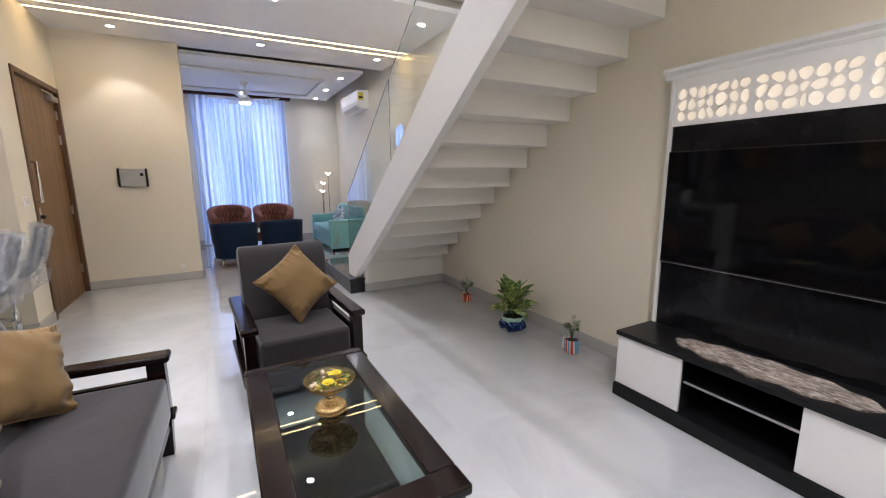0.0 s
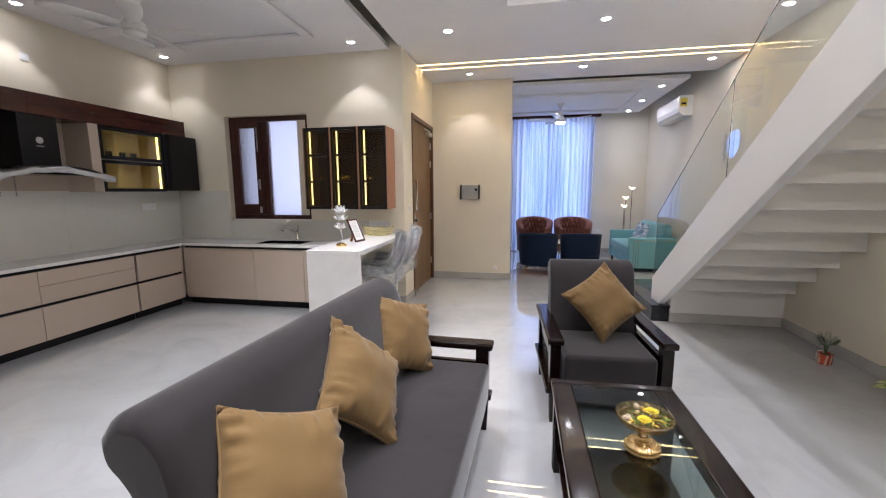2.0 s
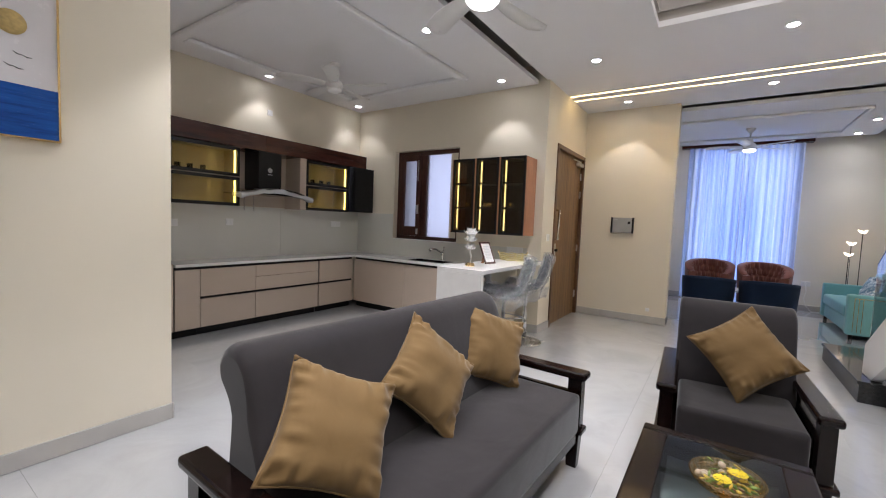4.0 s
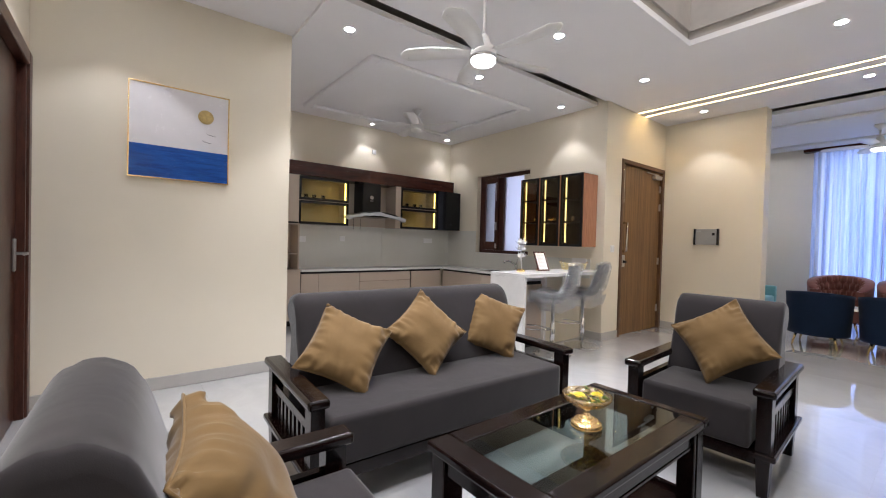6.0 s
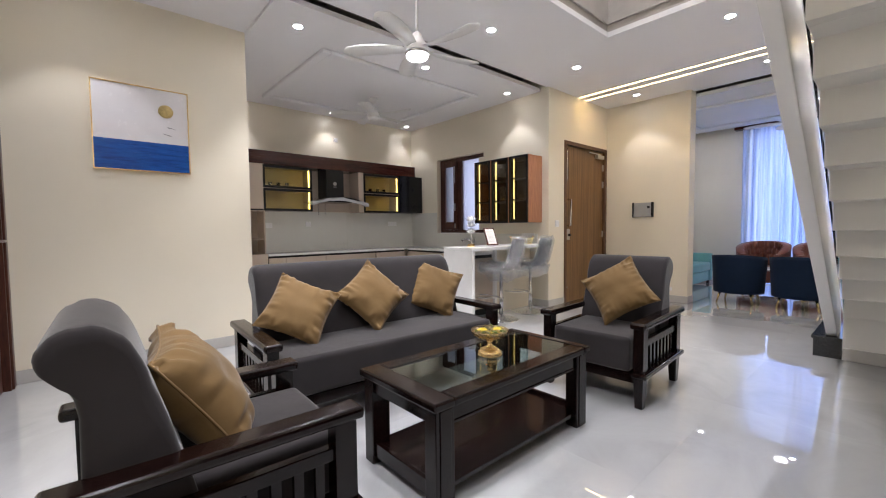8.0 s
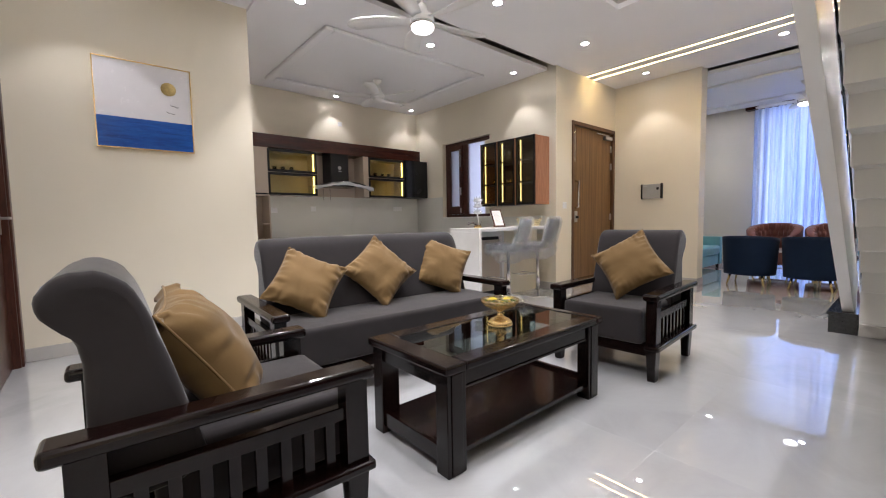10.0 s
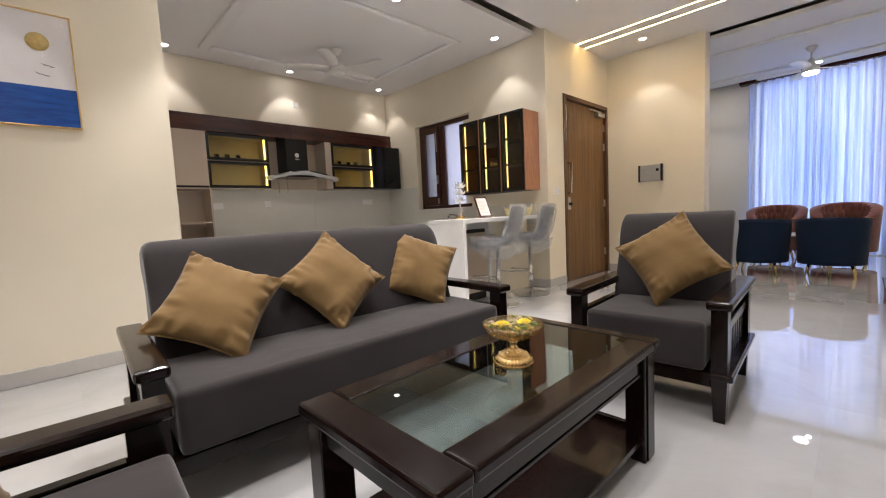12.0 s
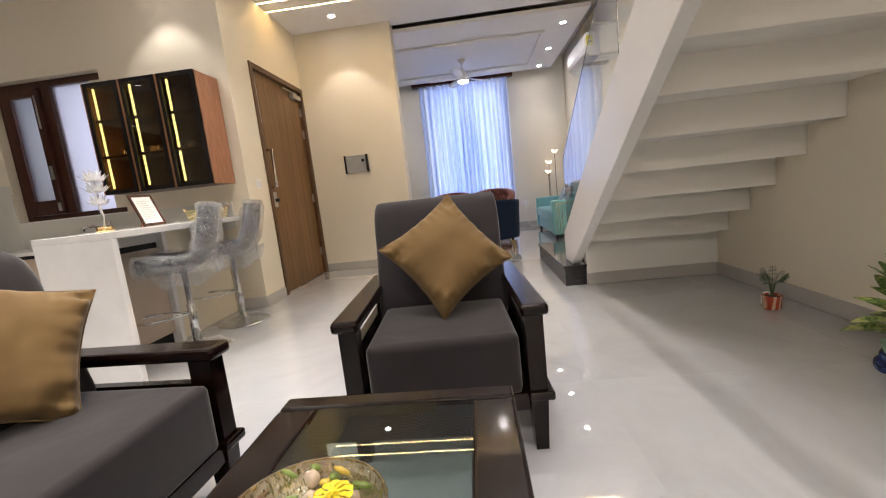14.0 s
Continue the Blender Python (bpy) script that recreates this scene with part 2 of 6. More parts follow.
# polished pale grey marble tile
TILE, _nt, _b = nodes_of("polished_pale_marble_tile", (0.66, 0.66, 0.66), 0.07)
_oi = _nt.nodes.new("ShaderNodeObjectInfo")
_tc = _nt.nodes.new("ShaderNodeTexCoord")
_ad = _nt.nodes.new("ShaderNodeVectorMath")
_ad.operation = "MULTIPLY_ADD"
_ad.inputs[1].default_value = (9, 7, 5)
_cb = _nt.nodes.new("ShaderNodeCombineXYZ")
for _k in ("X", "Y", "Z"):
    _nt.links.new(_oi.outputs["Random"], _cb.inputs[_k])
_nt.links.new(_cb.outputs[0], _ad.inputs[0])
_nt.links.new(_tc.outputs["Object"], _ad.inputs[2])
_n1 = noise_node(_nt, _ad.outputs[0], 1.6, 7, 0.62, 1.2)
_n2 = noise_node(_nt, _ad.outputs[0], 7.0, 5, 0.6, 0.6)
_nt.links.new(ramp(_nt, _n1, [(0.30, (0.365, 0.365, 0.37)), (0.47, (0.405, 0.405, 0.41)), (0.60, (0.43, 0.43, 0.435)), (0.8, (0.39, 0.39, 0.395))]), _b.inputs["Base Color"])
_b.inputs["Specular IOR Level"].default_value = 0.9
_b.inputs["Coat Weight"].default_value = 0.7
_b.inputs["Coat Roughness"].default_value = 0.008
span(_nt, _n2, 0.008, 0.024, _b.inputs["Roughness"])
bump(_nt, _b, _n1, 0.0015, 0.01)


# ---- mesh helpers ----
def part(name, bm, material, parent=None, label=""):
    me = bpy.data.meshes.new(name)
    bm.normal_update()
    bm.to_mesh(me)
    bm.free()
    me.materials.append(material)
    ob = new(name, me)
    if parent is not None:
        ob.parent = parent
    if label:
        ob["label"] = label
    return ob


def thing(name, loc, rz=0.0, label="", category="", group="", kind=""):
    ob = new(name)
    ob.empty_display_size = 0.1
    ob.matrix_world = pose(*loc, 0, 0, rz)
    return tagged(ob, label, category, group, kind)


def smooth(bm, on=True):
    for f in bm.faces:
        f.smooth = on
    return bm


def box(x0, x1, y0, y1, z0, z1, r=0.0, seg=2, bm=None):
    """A box between the given limits, with rounded edges of radius r."""
    b = bm or bmesh.new()
    vs = [b.verts.new((x, y, z)) for x in (x0, x1) for y in (y0, y1) for z in (z0, z1)]
    quads = ((0, 1, 3, 2), (4, 6, 7, 5), (0, 4, 5, 1), (2, 3, 7, 6), (0, 2, 6, 4), (1, 5, 7, 3))
    fs = [b.faces.new([vs[i] for i in q]) for q in quads]
    if r > 0:
        es = list({e for f in fs for e in f.edges})
        bmesh.ops.bevel(b, geom=es, offset=r, segments=seg, affect="EDGES", profile=0.5)
    return b


def prism(poly, lo, hi, axis="x", r=0.0, bm=None):
    """A polygon drawn in the two other axes, drawn out from lo to hi along axis."""
    b = bm or bmesh.new()

    def at(p, h):
        u, v = p
        return {"x": (h, u, v), "y": (u, h, v), "z": (u, v, h)}[axis]

    a = [b.verts.new(at(p, lo)) for p in poly]
    c = [b.verts.new(at(p, hi)) for p in poly]
    fs = [b.faces.new(a), b.faces.new(c[::-1])]
    n = len(poly)
    for i in range(n):
        j = (i + 1) % n
        fs.append(b.faces.new((a[j], a[i], c[i], c[j])))
    bmesh.ops.recalc_face_normals(b, faces=b.faces[:])
    if r > 0:
        bmesh.ops.bevel(b, geom=list({e for f in fs for e in f.edges}), offset=r, segments=2, affect="EDGES", profile=0.5)
    return b


def lathe(profile, seg=32, bm=None, center=(0, 0), flute=None, cap=True):
    """Turns (radius, height) pairs round the z axis. flute: (count, depth) of ribs."""
    b = bm or bmesh.new()
    rings = []
    for r, z in profile:
        ring = []
        for i in range(seg):
            a = 2 * math.pi * i / seg
            rr = r
            if flute:
                rr = r * (1 + flute[1] * math.cos(flute[0] * a))
            ring.append(b.verts.new((center[0] + rr * math.cos(a), center[1] + rr * math.sin(a), z)))
        rings.append(ring)
    for r0, r1 in zip(rings, rings[1:]):
        for i in range(seg):
            j = (i + 1) % seg
            b.faces.new((r0[i], r0[j], r1[j], r1[i])).smooth = True
    if cap and profile[0][0] > 1e-4:
        b.faces.new(rings[0][::-1])
    if cap and profile[-1][0] > 1e-4:
        b.faces.new(rings[-1])
    return b


def tube(points, r, seg=8, bm=None):
    """A round bar along a line of points; r may be a list."""
    b = bm or bmesh.new()
    pts = [Vector(p) for p in points]
    rings = []
    for i, p in enumerate(pts):
        d = (pts[min(i + 1, len(pts) - 1)] - pts[max(i - 1, 0)]).normalized()
        q = d.to_track_quat("Z", "Y")
        rr = r[i] if isinstance(r, (list, tuple)) else r
        rings.append([b.verts.new(p + q @ Vector((rr * math.cos(2 * math.pi * k / seg), rr * math.sin(2 * math.pi * k / seg), 0))) for k in range(seg)])
    for r0, r1 in zip(rings, rings[1:]):
        for k in range(seg):
            j = (k + 1) % seg
            b.faces.new((r0[k], r0[j], r1[j], r1[k])).smooth = True
    b.faces.new(rings[0][::-1])
    b.faces.new(rings[-1])
    return b


def structure(name, bm, material, label, category="wall"):
    return tagged(part(name, bm, material), label, category, "", "structure")


# ---- the shell of the place ----
TH = 0.2
XR, XD, XP, XK = 2.66, -1.345, -2.375, -4.465   # right wall, door wall, picture wall, kitchen wall
YW, YP, YF, YS = 4.94, 6.585, 9.75, -0.32      # kitchen window wall, fuse panel wall, far wall, south wall
XL = -1.35                                      # left wall of the sitting room
TOP = 5.2
HX0, HX1, HY0, HY1 = -0.13, XR, 0.35, 4.17      # stair opening in the ceiling

structure("floor", box(XK - TH, XR + TH, YS - TH, YF + TH, -0.2, -0.006), TILE, "screed bed under polished pale marble floor tiles", "floor")
structure("wall_east", box(XR, XR + TH, YS - TH, YF + TH, 0, TOP), WALL, "cream painted long wall behind the staircase")
structure("wall_south", box(-1.0, XR, YS - TH, YS, 0, TOP), WALL, "cream painted end wall beside a wooden door")
b = box(XK - TH, XP, YS - TH, 1.36, 0, CEIL + 0.2)
structure("wall_picture", b, WALL, "cream painted wall with a seascape picture")
b = box(-2.33, -1.0, YS - TH, YS, 2.36, TOP)
box(XP, -2.33, YS - TH, YS, 0, TOP, bm=b)
structure("wall_south_door_head", b, WALL, "cream painted wall above a wooden door")
structure("wall_kitchen", box(XK - TH, XK, 1.36, YW + TH, 0, CEIL + 0.2), WALL, "cream painted kitchen wall with cabinets")
WX0, WX1, WZ0, WZ1 = -3.70, -2.56, 1.03, 2.335
b = box(XK, WX0, YW, YW + TH, 0, CEIL + 0.2)
box(WX1, XD, YW, YW + TH, 0, CEIL + 0.2, bm=b)
box(WX0, WX1, YW, YW + TH, 0, WZ0, bm=b)
box(WX0, WX1, YW, YW + TH, WZ1, CEIL + 0.2, bm=b)
structure("wall_window", b, WALL, "cream painted kitchen wall with a deep window recess")
DY0, DY1, DZ = 5.325, 6.565, 2.365
b = box(XD - TH, XD, YW + TH, DY0, 0, CEIL + 0.2)
box(XD - TH, XD, DY0, YP, DZ, CEIL + 0.2, bm=b)
box(XD - TH, XD, DY1, YP, 0, DZ, bm=b)
structure("wall_entrance", b, WALL, "cream painted wall round the entrance door")
structure("wall_behind_entrance", box(XD - 1.4, XD - TH - 0.002, DY0 - 0.3, YP + 0.3, -0.01, 2.6), WALL, "plain lobby wall behind the entrance door")
structure("wall_fuse_panel", box(XD - TH, -0.125, YP, YP + 0.22, 0, CEIL + 0.2), WALL, "cream painted wall stub with a fuse panel")
structure("wall_sitting_west", box(XL - TH, XL, YP + 0.22, YF + TH, 0, CEIL + 0.2), WALL_WHITE, "off-white sitting room side wall")
FX0, FX1, FZ1 = -0.05, 1.45, 2.88
b = box(XL, FX0, YF, YF + TH, 0, CEIL + 0.2)
box(FX1, XR, YF, YF + TH, 0, CEIL + 0.2, bm=b)
box(FX0, FX1, YF, YF + TH, 0, 0.08, bm=b)
box(FX0, FX1, YF, YF + TH, FZ1, CEIL + 0.2, bm=b)
structure("wall_north", b, WALL_WHITE, "off-white far wall with a tall curtained window")

# ceilings
b = box(XP, -1.49, YS, 1.36, CEIL, CEIL + 0.05)
box(-1.38, HX0, YS, YW, CEIL, CEIL + 0.05, bm=b)
box(-1.49, -1.38, YS, 0.75, CEIL, CEIL + 0.05, bm=b)
box(HX0, XR, YS, HY0, CEIL, CEIL + 0.05, bm=b)
box(HX0, XR, HY1, YW, CEIL, CEIL + 0.05, bm=b)
box(XD, XR, YW, 5.700, CEIL, CEIL + 0.05, bm=b)
box(XD, XR, 5.722, 5.905, CEIL, CEIL + 0.05, bm=b)
box(XD, XR, 5.927, 6.73, CEIL, CEIL + 0.05, bm=b)
structure("ceiling_living", b, CEIL_PAINT, "flat white false ceiling with slots and a stair opening", "ceiling")
KZ = 3.0
b = box(XK, -1.49, 1.36, YW, KZ, KZ + 0.045)
for q in ((-4.05, -2.12, 2.04, 2.14), (-4.05, -2.12, 4.27, 4.37), (-4.05, -3.95, 2.14, 4.27), (-2.22, -2.12, 2.14, 4.27)):
    box(*q, KZ - 0.045, KZ, 0.016, 2, bm=b)
structure("ceiling_kitchen", b, CEIL_PAINT, "white dropped kitchen ceiling with a moulded rectangle", "ceiling")
FZ = 2.98
b = box(XL, 2.38, 6.86, 9.50, FZ, FZ + 0.05)
for q in ((-0.75, 1.92, 7.48, 7.53), (-0.75, 1.92, 9.02, 9.07), (-0.75, -0.70, 7.53, 9.02), (1.87, 1.92, 7.53, 9.02)):
    box(*q, FZ - 0.04, FZ, 0.014, 2, bm=b)
structure("ceiling_sitting", b, CEIL_PAINT, "white dropped sitting room ceiling with a moulded rectangle", "ceiling")
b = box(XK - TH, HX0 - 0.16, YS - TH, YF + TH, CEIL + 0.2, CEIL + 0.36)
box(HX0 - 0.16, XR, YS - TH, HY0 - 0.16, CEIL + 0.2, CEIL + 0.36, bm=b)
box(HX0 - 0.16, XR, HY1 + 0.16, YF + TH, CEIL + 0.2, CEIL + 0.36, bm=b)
# closing strips added so the shadow gaps show as grey bands
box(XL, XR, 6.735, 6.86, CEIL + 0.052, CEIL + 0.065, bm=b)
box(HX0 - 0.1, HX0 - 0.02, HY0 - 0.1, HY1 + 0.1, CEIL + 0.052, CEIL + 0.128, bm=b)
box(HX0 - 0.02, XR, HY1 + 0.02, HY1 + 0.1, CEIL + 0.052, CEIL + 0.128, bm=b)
structure("ceiling_slab", b, SLOT_SHADE, "slab above the false ceiling, slot shade in its grey", "ceiling")
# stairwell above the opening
# beam coloured grey to paint the dark shade band at the opening edge
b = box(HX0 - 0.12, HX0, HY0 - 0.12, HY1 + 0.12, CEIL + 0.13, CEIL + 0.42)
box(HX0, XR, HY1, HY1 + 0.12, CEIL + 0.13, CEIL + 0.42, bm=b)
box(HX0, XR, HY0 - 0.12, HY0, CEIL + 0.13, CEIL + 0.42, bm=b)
structure("stairwell_edge_beam", b, SLOT_SHADE, "edge beam round the stair opening, shade band in its grey", "ceiling")
b = box(HX0 - 0.3, HX0 - 0.1, HY0 - 0.3, HY1 + 0.3, CEIL + 0.42, TOP)
box(HX0 - 0.1, XR, HY1 + 0.1, HY1 + 0.3, CEIL + 0.42, TOP, bm=b)
box(HX0 - 0.1, XR, HY0 - 0.3, HY0 - 0.1, CEIL + 0.42, TOP, bm=b)
structure("wall_stairwell", b, WALL, "cream painted upper stairwell walls")
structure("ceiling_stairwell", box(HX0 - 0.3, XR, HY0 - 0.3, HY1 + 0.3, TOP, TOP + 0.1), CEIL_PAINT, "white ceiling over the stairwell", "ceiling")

# skirting
def skirt(name, x0, x1, y0, y1):
    structure(name, box(x0, x1, y0, y1, 0.001, 0.10, 0.004), BASEBOARD, "low grey tile skirting along the wall", "baseboard")


S = 0.012
skirt("baseboard", XR - S, XR, 1.77, 4.755)
skirt("baseboard", 1.606, XR - S, 4.755 - S, 4.755)
skirt("baseboard", XP, XP + S, YS, 1.36)
skirt("baseboard", XP - 0.25, XP + S, 1.36, 1.36 + S)
skirt("baseboard", XD, XD + S, YW - S, DY0 - 0.002)
skirt("baseboard", -1.62, XD, YW - S, YW)
skirt("baseboard", XD, -0.125, YP - S, YP)
skirt("baseboard", -0.125, -0.125 + S, YP - S, YP + 0.22)
skirt("baseboard", XL, FX0, YF - S, YF)
skirt("baseboard", FX1, XR, YF - S, YF)
skirt("baseboard", XR - S, XR, 6.2, YF - S)

# light strips in the ceiling slots
for y in (5.711, 5.916):
    tagged(part("light_strip", box(XD + 0.01, XR - 0.02, y - 0.0105, y + 0.0105, CEIL + 0.006, CEIL + 0.02), LED_WARM), "thin warm white LED strip set in the ceiling", "light strip", "ceiling light strips")

# downlights
def downlight(x, y, z, power=60.0, disc=LED_DISC):
    t = thing("downlight", (x, y, z), 0, "small round recessed LED downlight in the ceiling", "downlight", "ceiling downlights")
    part("rim", lathe([(0.036, 0.0), (0.05, -0.001), (0.053, -0.006), (0.047, -0.008), (0.038, -0.003)], 28, cap=False), WHITE_PLASTIC, t)
    part("lens", lathe([(0.0001, -0.004), (0.0375, -0.004), (0.0375, 0.0), (0.0001, 0.0)], 24), disc, t)
    # the added lamp at (0.8, 0.02) gets a wide cone to fill under the stairs
    spot_lamp(x, y, z - 0.035, power, blend=0.35 if disc is LED_WASH else 0.8 if y < 0.1 else 0.6, cone=150 if y < 0.1 and x < 1 else 84)


# the four lamps with y below 0.2 are unseen, added to continue the grid
for x, y, p in ((-0.76, 1.66, 140), (-0.79, 3.15, 50), (-0.75, 4.63, 46), (0.80, 4.63, 46), (2.33, 4.6, 50), (-0.72, 6.22, 22), (0.81, 6.18, 26), (2.36, 6.16, 20), (0.8, 0.02, 120), (-0.76, 0.14, 65), (-1.86, 0.14, 26), (2.33, 0.02, 110)):
    downlight(x, y, CEIL, p, LED_WASH if (x, y) == (-0.72, 6.22) or x < -1.5 else LED_BRIGHT if x < 1 and y < 4 else LED_DISC)
for x, y, p in ((-1.83, 4.64, 24), (-1.85, 3.19, 215), (-1.86, 1.68, 105), (-4.25, 3.2, 18), (-4.22, 4.65, 16), (-4.24, 1.75, 18)):
    downlight(x, y, KZ, p, LED_WASH if x < -4 or y > 4 else LED_DISC)
for x, y in ((2.13, 7.3), (2.13, 8.35), (2.13, 9.3), (-0.64, 9.15), (-0.64, 7.3), (0.74, 9.25)):
    downlight(x, y, FZ, 22)
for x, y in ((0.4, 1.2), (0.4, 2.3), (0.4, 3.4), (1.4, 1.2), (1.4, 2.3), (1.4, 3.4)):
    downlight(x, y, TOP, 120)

# ---- staircase ----
STEP_Y, STEP_Z, GO, RISE = 4.357, 0.555, 0.2474, 0.1741
stairs = thing("staircase", (0, 0, 0), 0, "white painted open staircase on a black granite plinth", "staircase")
for k in range(-2, 15):
    y0, zb = STEP_Y - GO * k, STEP_Z + RISE * k
    y1, zt = y0 - GO, zb + RISE
    part("step", prism([(y0, zb), (y0, zt), (y1 + 0.0705, zt), (y1 + 0.0705, zt + 0.07), (y0 + 0.07, zt + 0.07), (y0 + 0.07, zb)], 1.615, XR - 0.001, "x", 0.004), STAIR_PAINT, stairs)
SL = 0.707
part("stringer", prism([(5.05, 0.178), (5.05, 0.424), (1.0, 0.424 + SL * 4.05), (0.55, 0.424 + SL * 4.05), (0.55, 3.067), (4.81, 0.178)], 1.50, 1.57, "x", 0.004), STRINGER_WHITE, stairs)
part("plinth", box(1.425, 1.60, 4.757, 6.10, 0.0, 0.150), GRANITE, stairs, "polished black granite plinth")
part("plinth_slab", box(1.412, 1.605, 4.743, 6.115, 0.150, 0.176, 0.004), GRANITE, stairs, "polished black granite slab with eased edges")
part("plinth_landing", box(1.606, XR - 0.002, 4.93, 6.115, 0.0, 0.176, 0.004), GRANITE, stairs, "polished black granite landing step")
structure("wall_under_stair", box(1.605, XR, 4.755, 4.835, 0.0, 0.36), STAIR_PAINT, "white painted closing wall under the lowest steps")

railing = thing("glass_railing", (0, 0, 0), 0, "frameless clear glass stair railing along the white stringer", "railing")


def glass_pane(ya, yb):
    za, zb = 1.092 + 0.725 * (5.28 - ya), 1.092 + 0.725 * (5.28 - yb)
    ba, bb = 0.38 + SL * (5.05 - ya), 0.38 + SL * (5.05 - yb)
    if ya > 5.0:
        ba = 0.177
    p = part("pane", prism([(ya, ba), (ya, za), (yb, zb), (yb, bb)], 1.578, 1.590, "x"), CLEAR, railing)
    p.visible_shadow = False
    e = part("edge_strip", prism([(ya, za), (ya, za + 0.006), (yb, zb + 0.006), (yb, zb)], 1.577, 1.591, "x"), GLASS_EDGE, p, "thin dark ground glass edge")
    return p


glass_pane(5.28, 3.745)
glass_pane(3.735, 2.25)
glass_pane(2.24, 1.0)

# ---- entrance door ----
door = tagged(thing("door_1", (XD, 0, 0)), "closed walnut veneer entrance door with a steel pull handle", "door", "", "structure")
part("door_leaf", box(-0.075, -0.03, DY0 + 0.055, DY1 - 0.055, 0.006, DZ - 0.055, 0.003), DOOR_WOOD, door)
b = box(-0.10, 0.014, DY0, DY0 + 0.055, 0, DZ, 0.004)
box(-0.10, 0.014, DY1 - 0.055, DY1, 0, DZ, 0.004, bm=b)
box(-0.10, 0.0135, DY0 + 0.055, DY1 - 0.055, DZ - 0.055, DZ, 0.004, bm=b)
part("door_frame", b, DOOR_TRIM, door, "brown wooden door frame")
for i in range(9):
    y = DY0 + 0.17 + i * 0.125
    part("groove", box(-0.0305, -0.0295, y, y + 0.004, 0.02, DZ - 0.07), DOOR_TRIM, door)
h = part("pull_handle", tube([(-0.03, 5.475, 1.14), (0.02, 5.475, 1.145), (0.02, 5.475, 1.33), (0.02, 5.475, 1.52), (-0.03, 5.475, 1.525)], 0.015, 10), CHROME, door, "brushed steel pull handle")
part("lock_plate", box(-0.03, -0.008, 5.42, 5.50, 0.93, 1.09, 0.008), STEEL, door, "steel lock plate with a keypad")
part("lock_lever", box(-0.008, 0.03, 5.44, 5.48, 0.985, 1.02, 0.006), BLACK_MATTE, door)
part("tower_bolt", tube([(-0.02, 5.435, 1.82), (-0.02, 5.435, 2.27)], 0.008, 8), CHROME, door, "long steel tower bolt")
part("bolt_plate", box(-0.03, -0.016, 5.42, 5.45, 1.80, 1.84, 0.003), CHROME, door)
part("closer_body", box(-0.03, 0.025, 6.25, 6.46, 2.20, 2.255, 0.006), STEEL, door, "silver door closer")
part("closer_arm", box(-0.005, 0.012, 6.02, 6.38, 2.262, 2.275, 0.003), STEEL, door)
for z in (0.25, 0.95, 1.75, 2.02):
    part("hinge", box(-0.03, -0.014, DY1 - 0.085, DY1 - 0.05, z, z + 0.1, 0.002), STEEL, door)
part("keyhole", lathe([(0.012, 0), (0.012, 0.004), (0.006, 0.005)], 12), CHROME, door).matrix_local = pose(-0.03, 5.46, 0.22, 0, 90, 0)

# dark door beside the picture wall
door2 = tagged(thing("door_2", (0, YS, 0)), "dark reddish brown wooden door in a moulded frame", "door", "", "structure")
b = box(-2.34, -2.25, -0.09, 0.022, 0, 2.34, 0.006)
box(-1.08, -0.99, -0.09, 0.022, 0, 2.34, 0.006, bm=b)
box(-2.25, -1.08, -0.09, 0.0215, 2.25, 2.34, 0.006, bm=b)
part("door_frame", b, FRAME_WOOD, door2)
b = box(-2.25, -2.225, -0.08, 0.008, 0, 2.25, 0.004)
part("frame_bead", b, FRAME_WOOD, door2)
part("door_leaf", box(-2.225, -1.08, -0.075, -0.035, 0.005, 2.247, 0.003), FRAME_WOOD, door2)
part("handle_plate", box(-2.17, -2.13, -0.035, -0.02, 0.95, 1.15, 0.004), STEEL, door2, "steel handle plate")
part("lever", tube([(-2.15, -0.03, 1.06), (-2.15, 0.03, 1.06), (-2.04, 0.03, 1.06)], 0.009, 8), STEEL, door2)

# ---- kitchen window ----
win = tagged(thing("window_1", (0, YW + 0.08, 0)), "dark wooden kitchen window with frosted panes", "window", "", "structure")
b = box(WX0, WX0 + 0.07, 0, 0.08, WZ0, WZ1, 0.004)
box(WX1 - 0.07, WX1, 0, 0.08, WZ0, WZ1, 0.004, bm=b)
box(WX0 + 0.07, WX1 - 0.07, 0.001, 0.08, WZ1 - 0.06, WZ1, 0.004, bm=b)
box(WX0 + 0.07, WX1 - 0.07, 0.001, 0.08, WZ0, WZ0 + 0.06, 0.004, bm=b)
box(-3.245, -3.165, 0.002, 0.08, WZ0 + 0.06, WZ1 - 0.06, 0.004, bm=b)
part("window_frame", b, FRAME_WOOD, win)
b = box(-3.625, -3.55, -0.03, 0.03, WZ0 + 0.062, WZ1 - 0.062, 0.004)
box(-3.325, -3.25, -0.03, 0.03, WZ0 + 0.062, WZ1 - 0.062, 0.004, bm=b)
box(-3.55, -3.325, -0.029, 0.03, WZ0 + 0.062, WZ0 + 0.20, 0.004, bm=b)
box(-3.55, -3.325, -0.029, 0.03, WZ1 - 0.14, WZ1 - 0.062, 0.004, bm=b)
part("sash", b, FRAME_WOOD, win)
for x0, x1, y in ((-3.55, -3.325, 0.0), (-3.165, WX1 - 0.07, 0.04)):
    g = part("pane", box(x0, x1, y, y + 0.006, WZ0 + 0.06, WZ1 - 0.06), FROSTED, win, "frosted white window pane")
    g.visible_shadow = False
part("stay_bolt", tube([(-3.285, -0.04, 1.9), (-3.285, -0.04, 2.2)], 0.008, 8), STEEL, win)
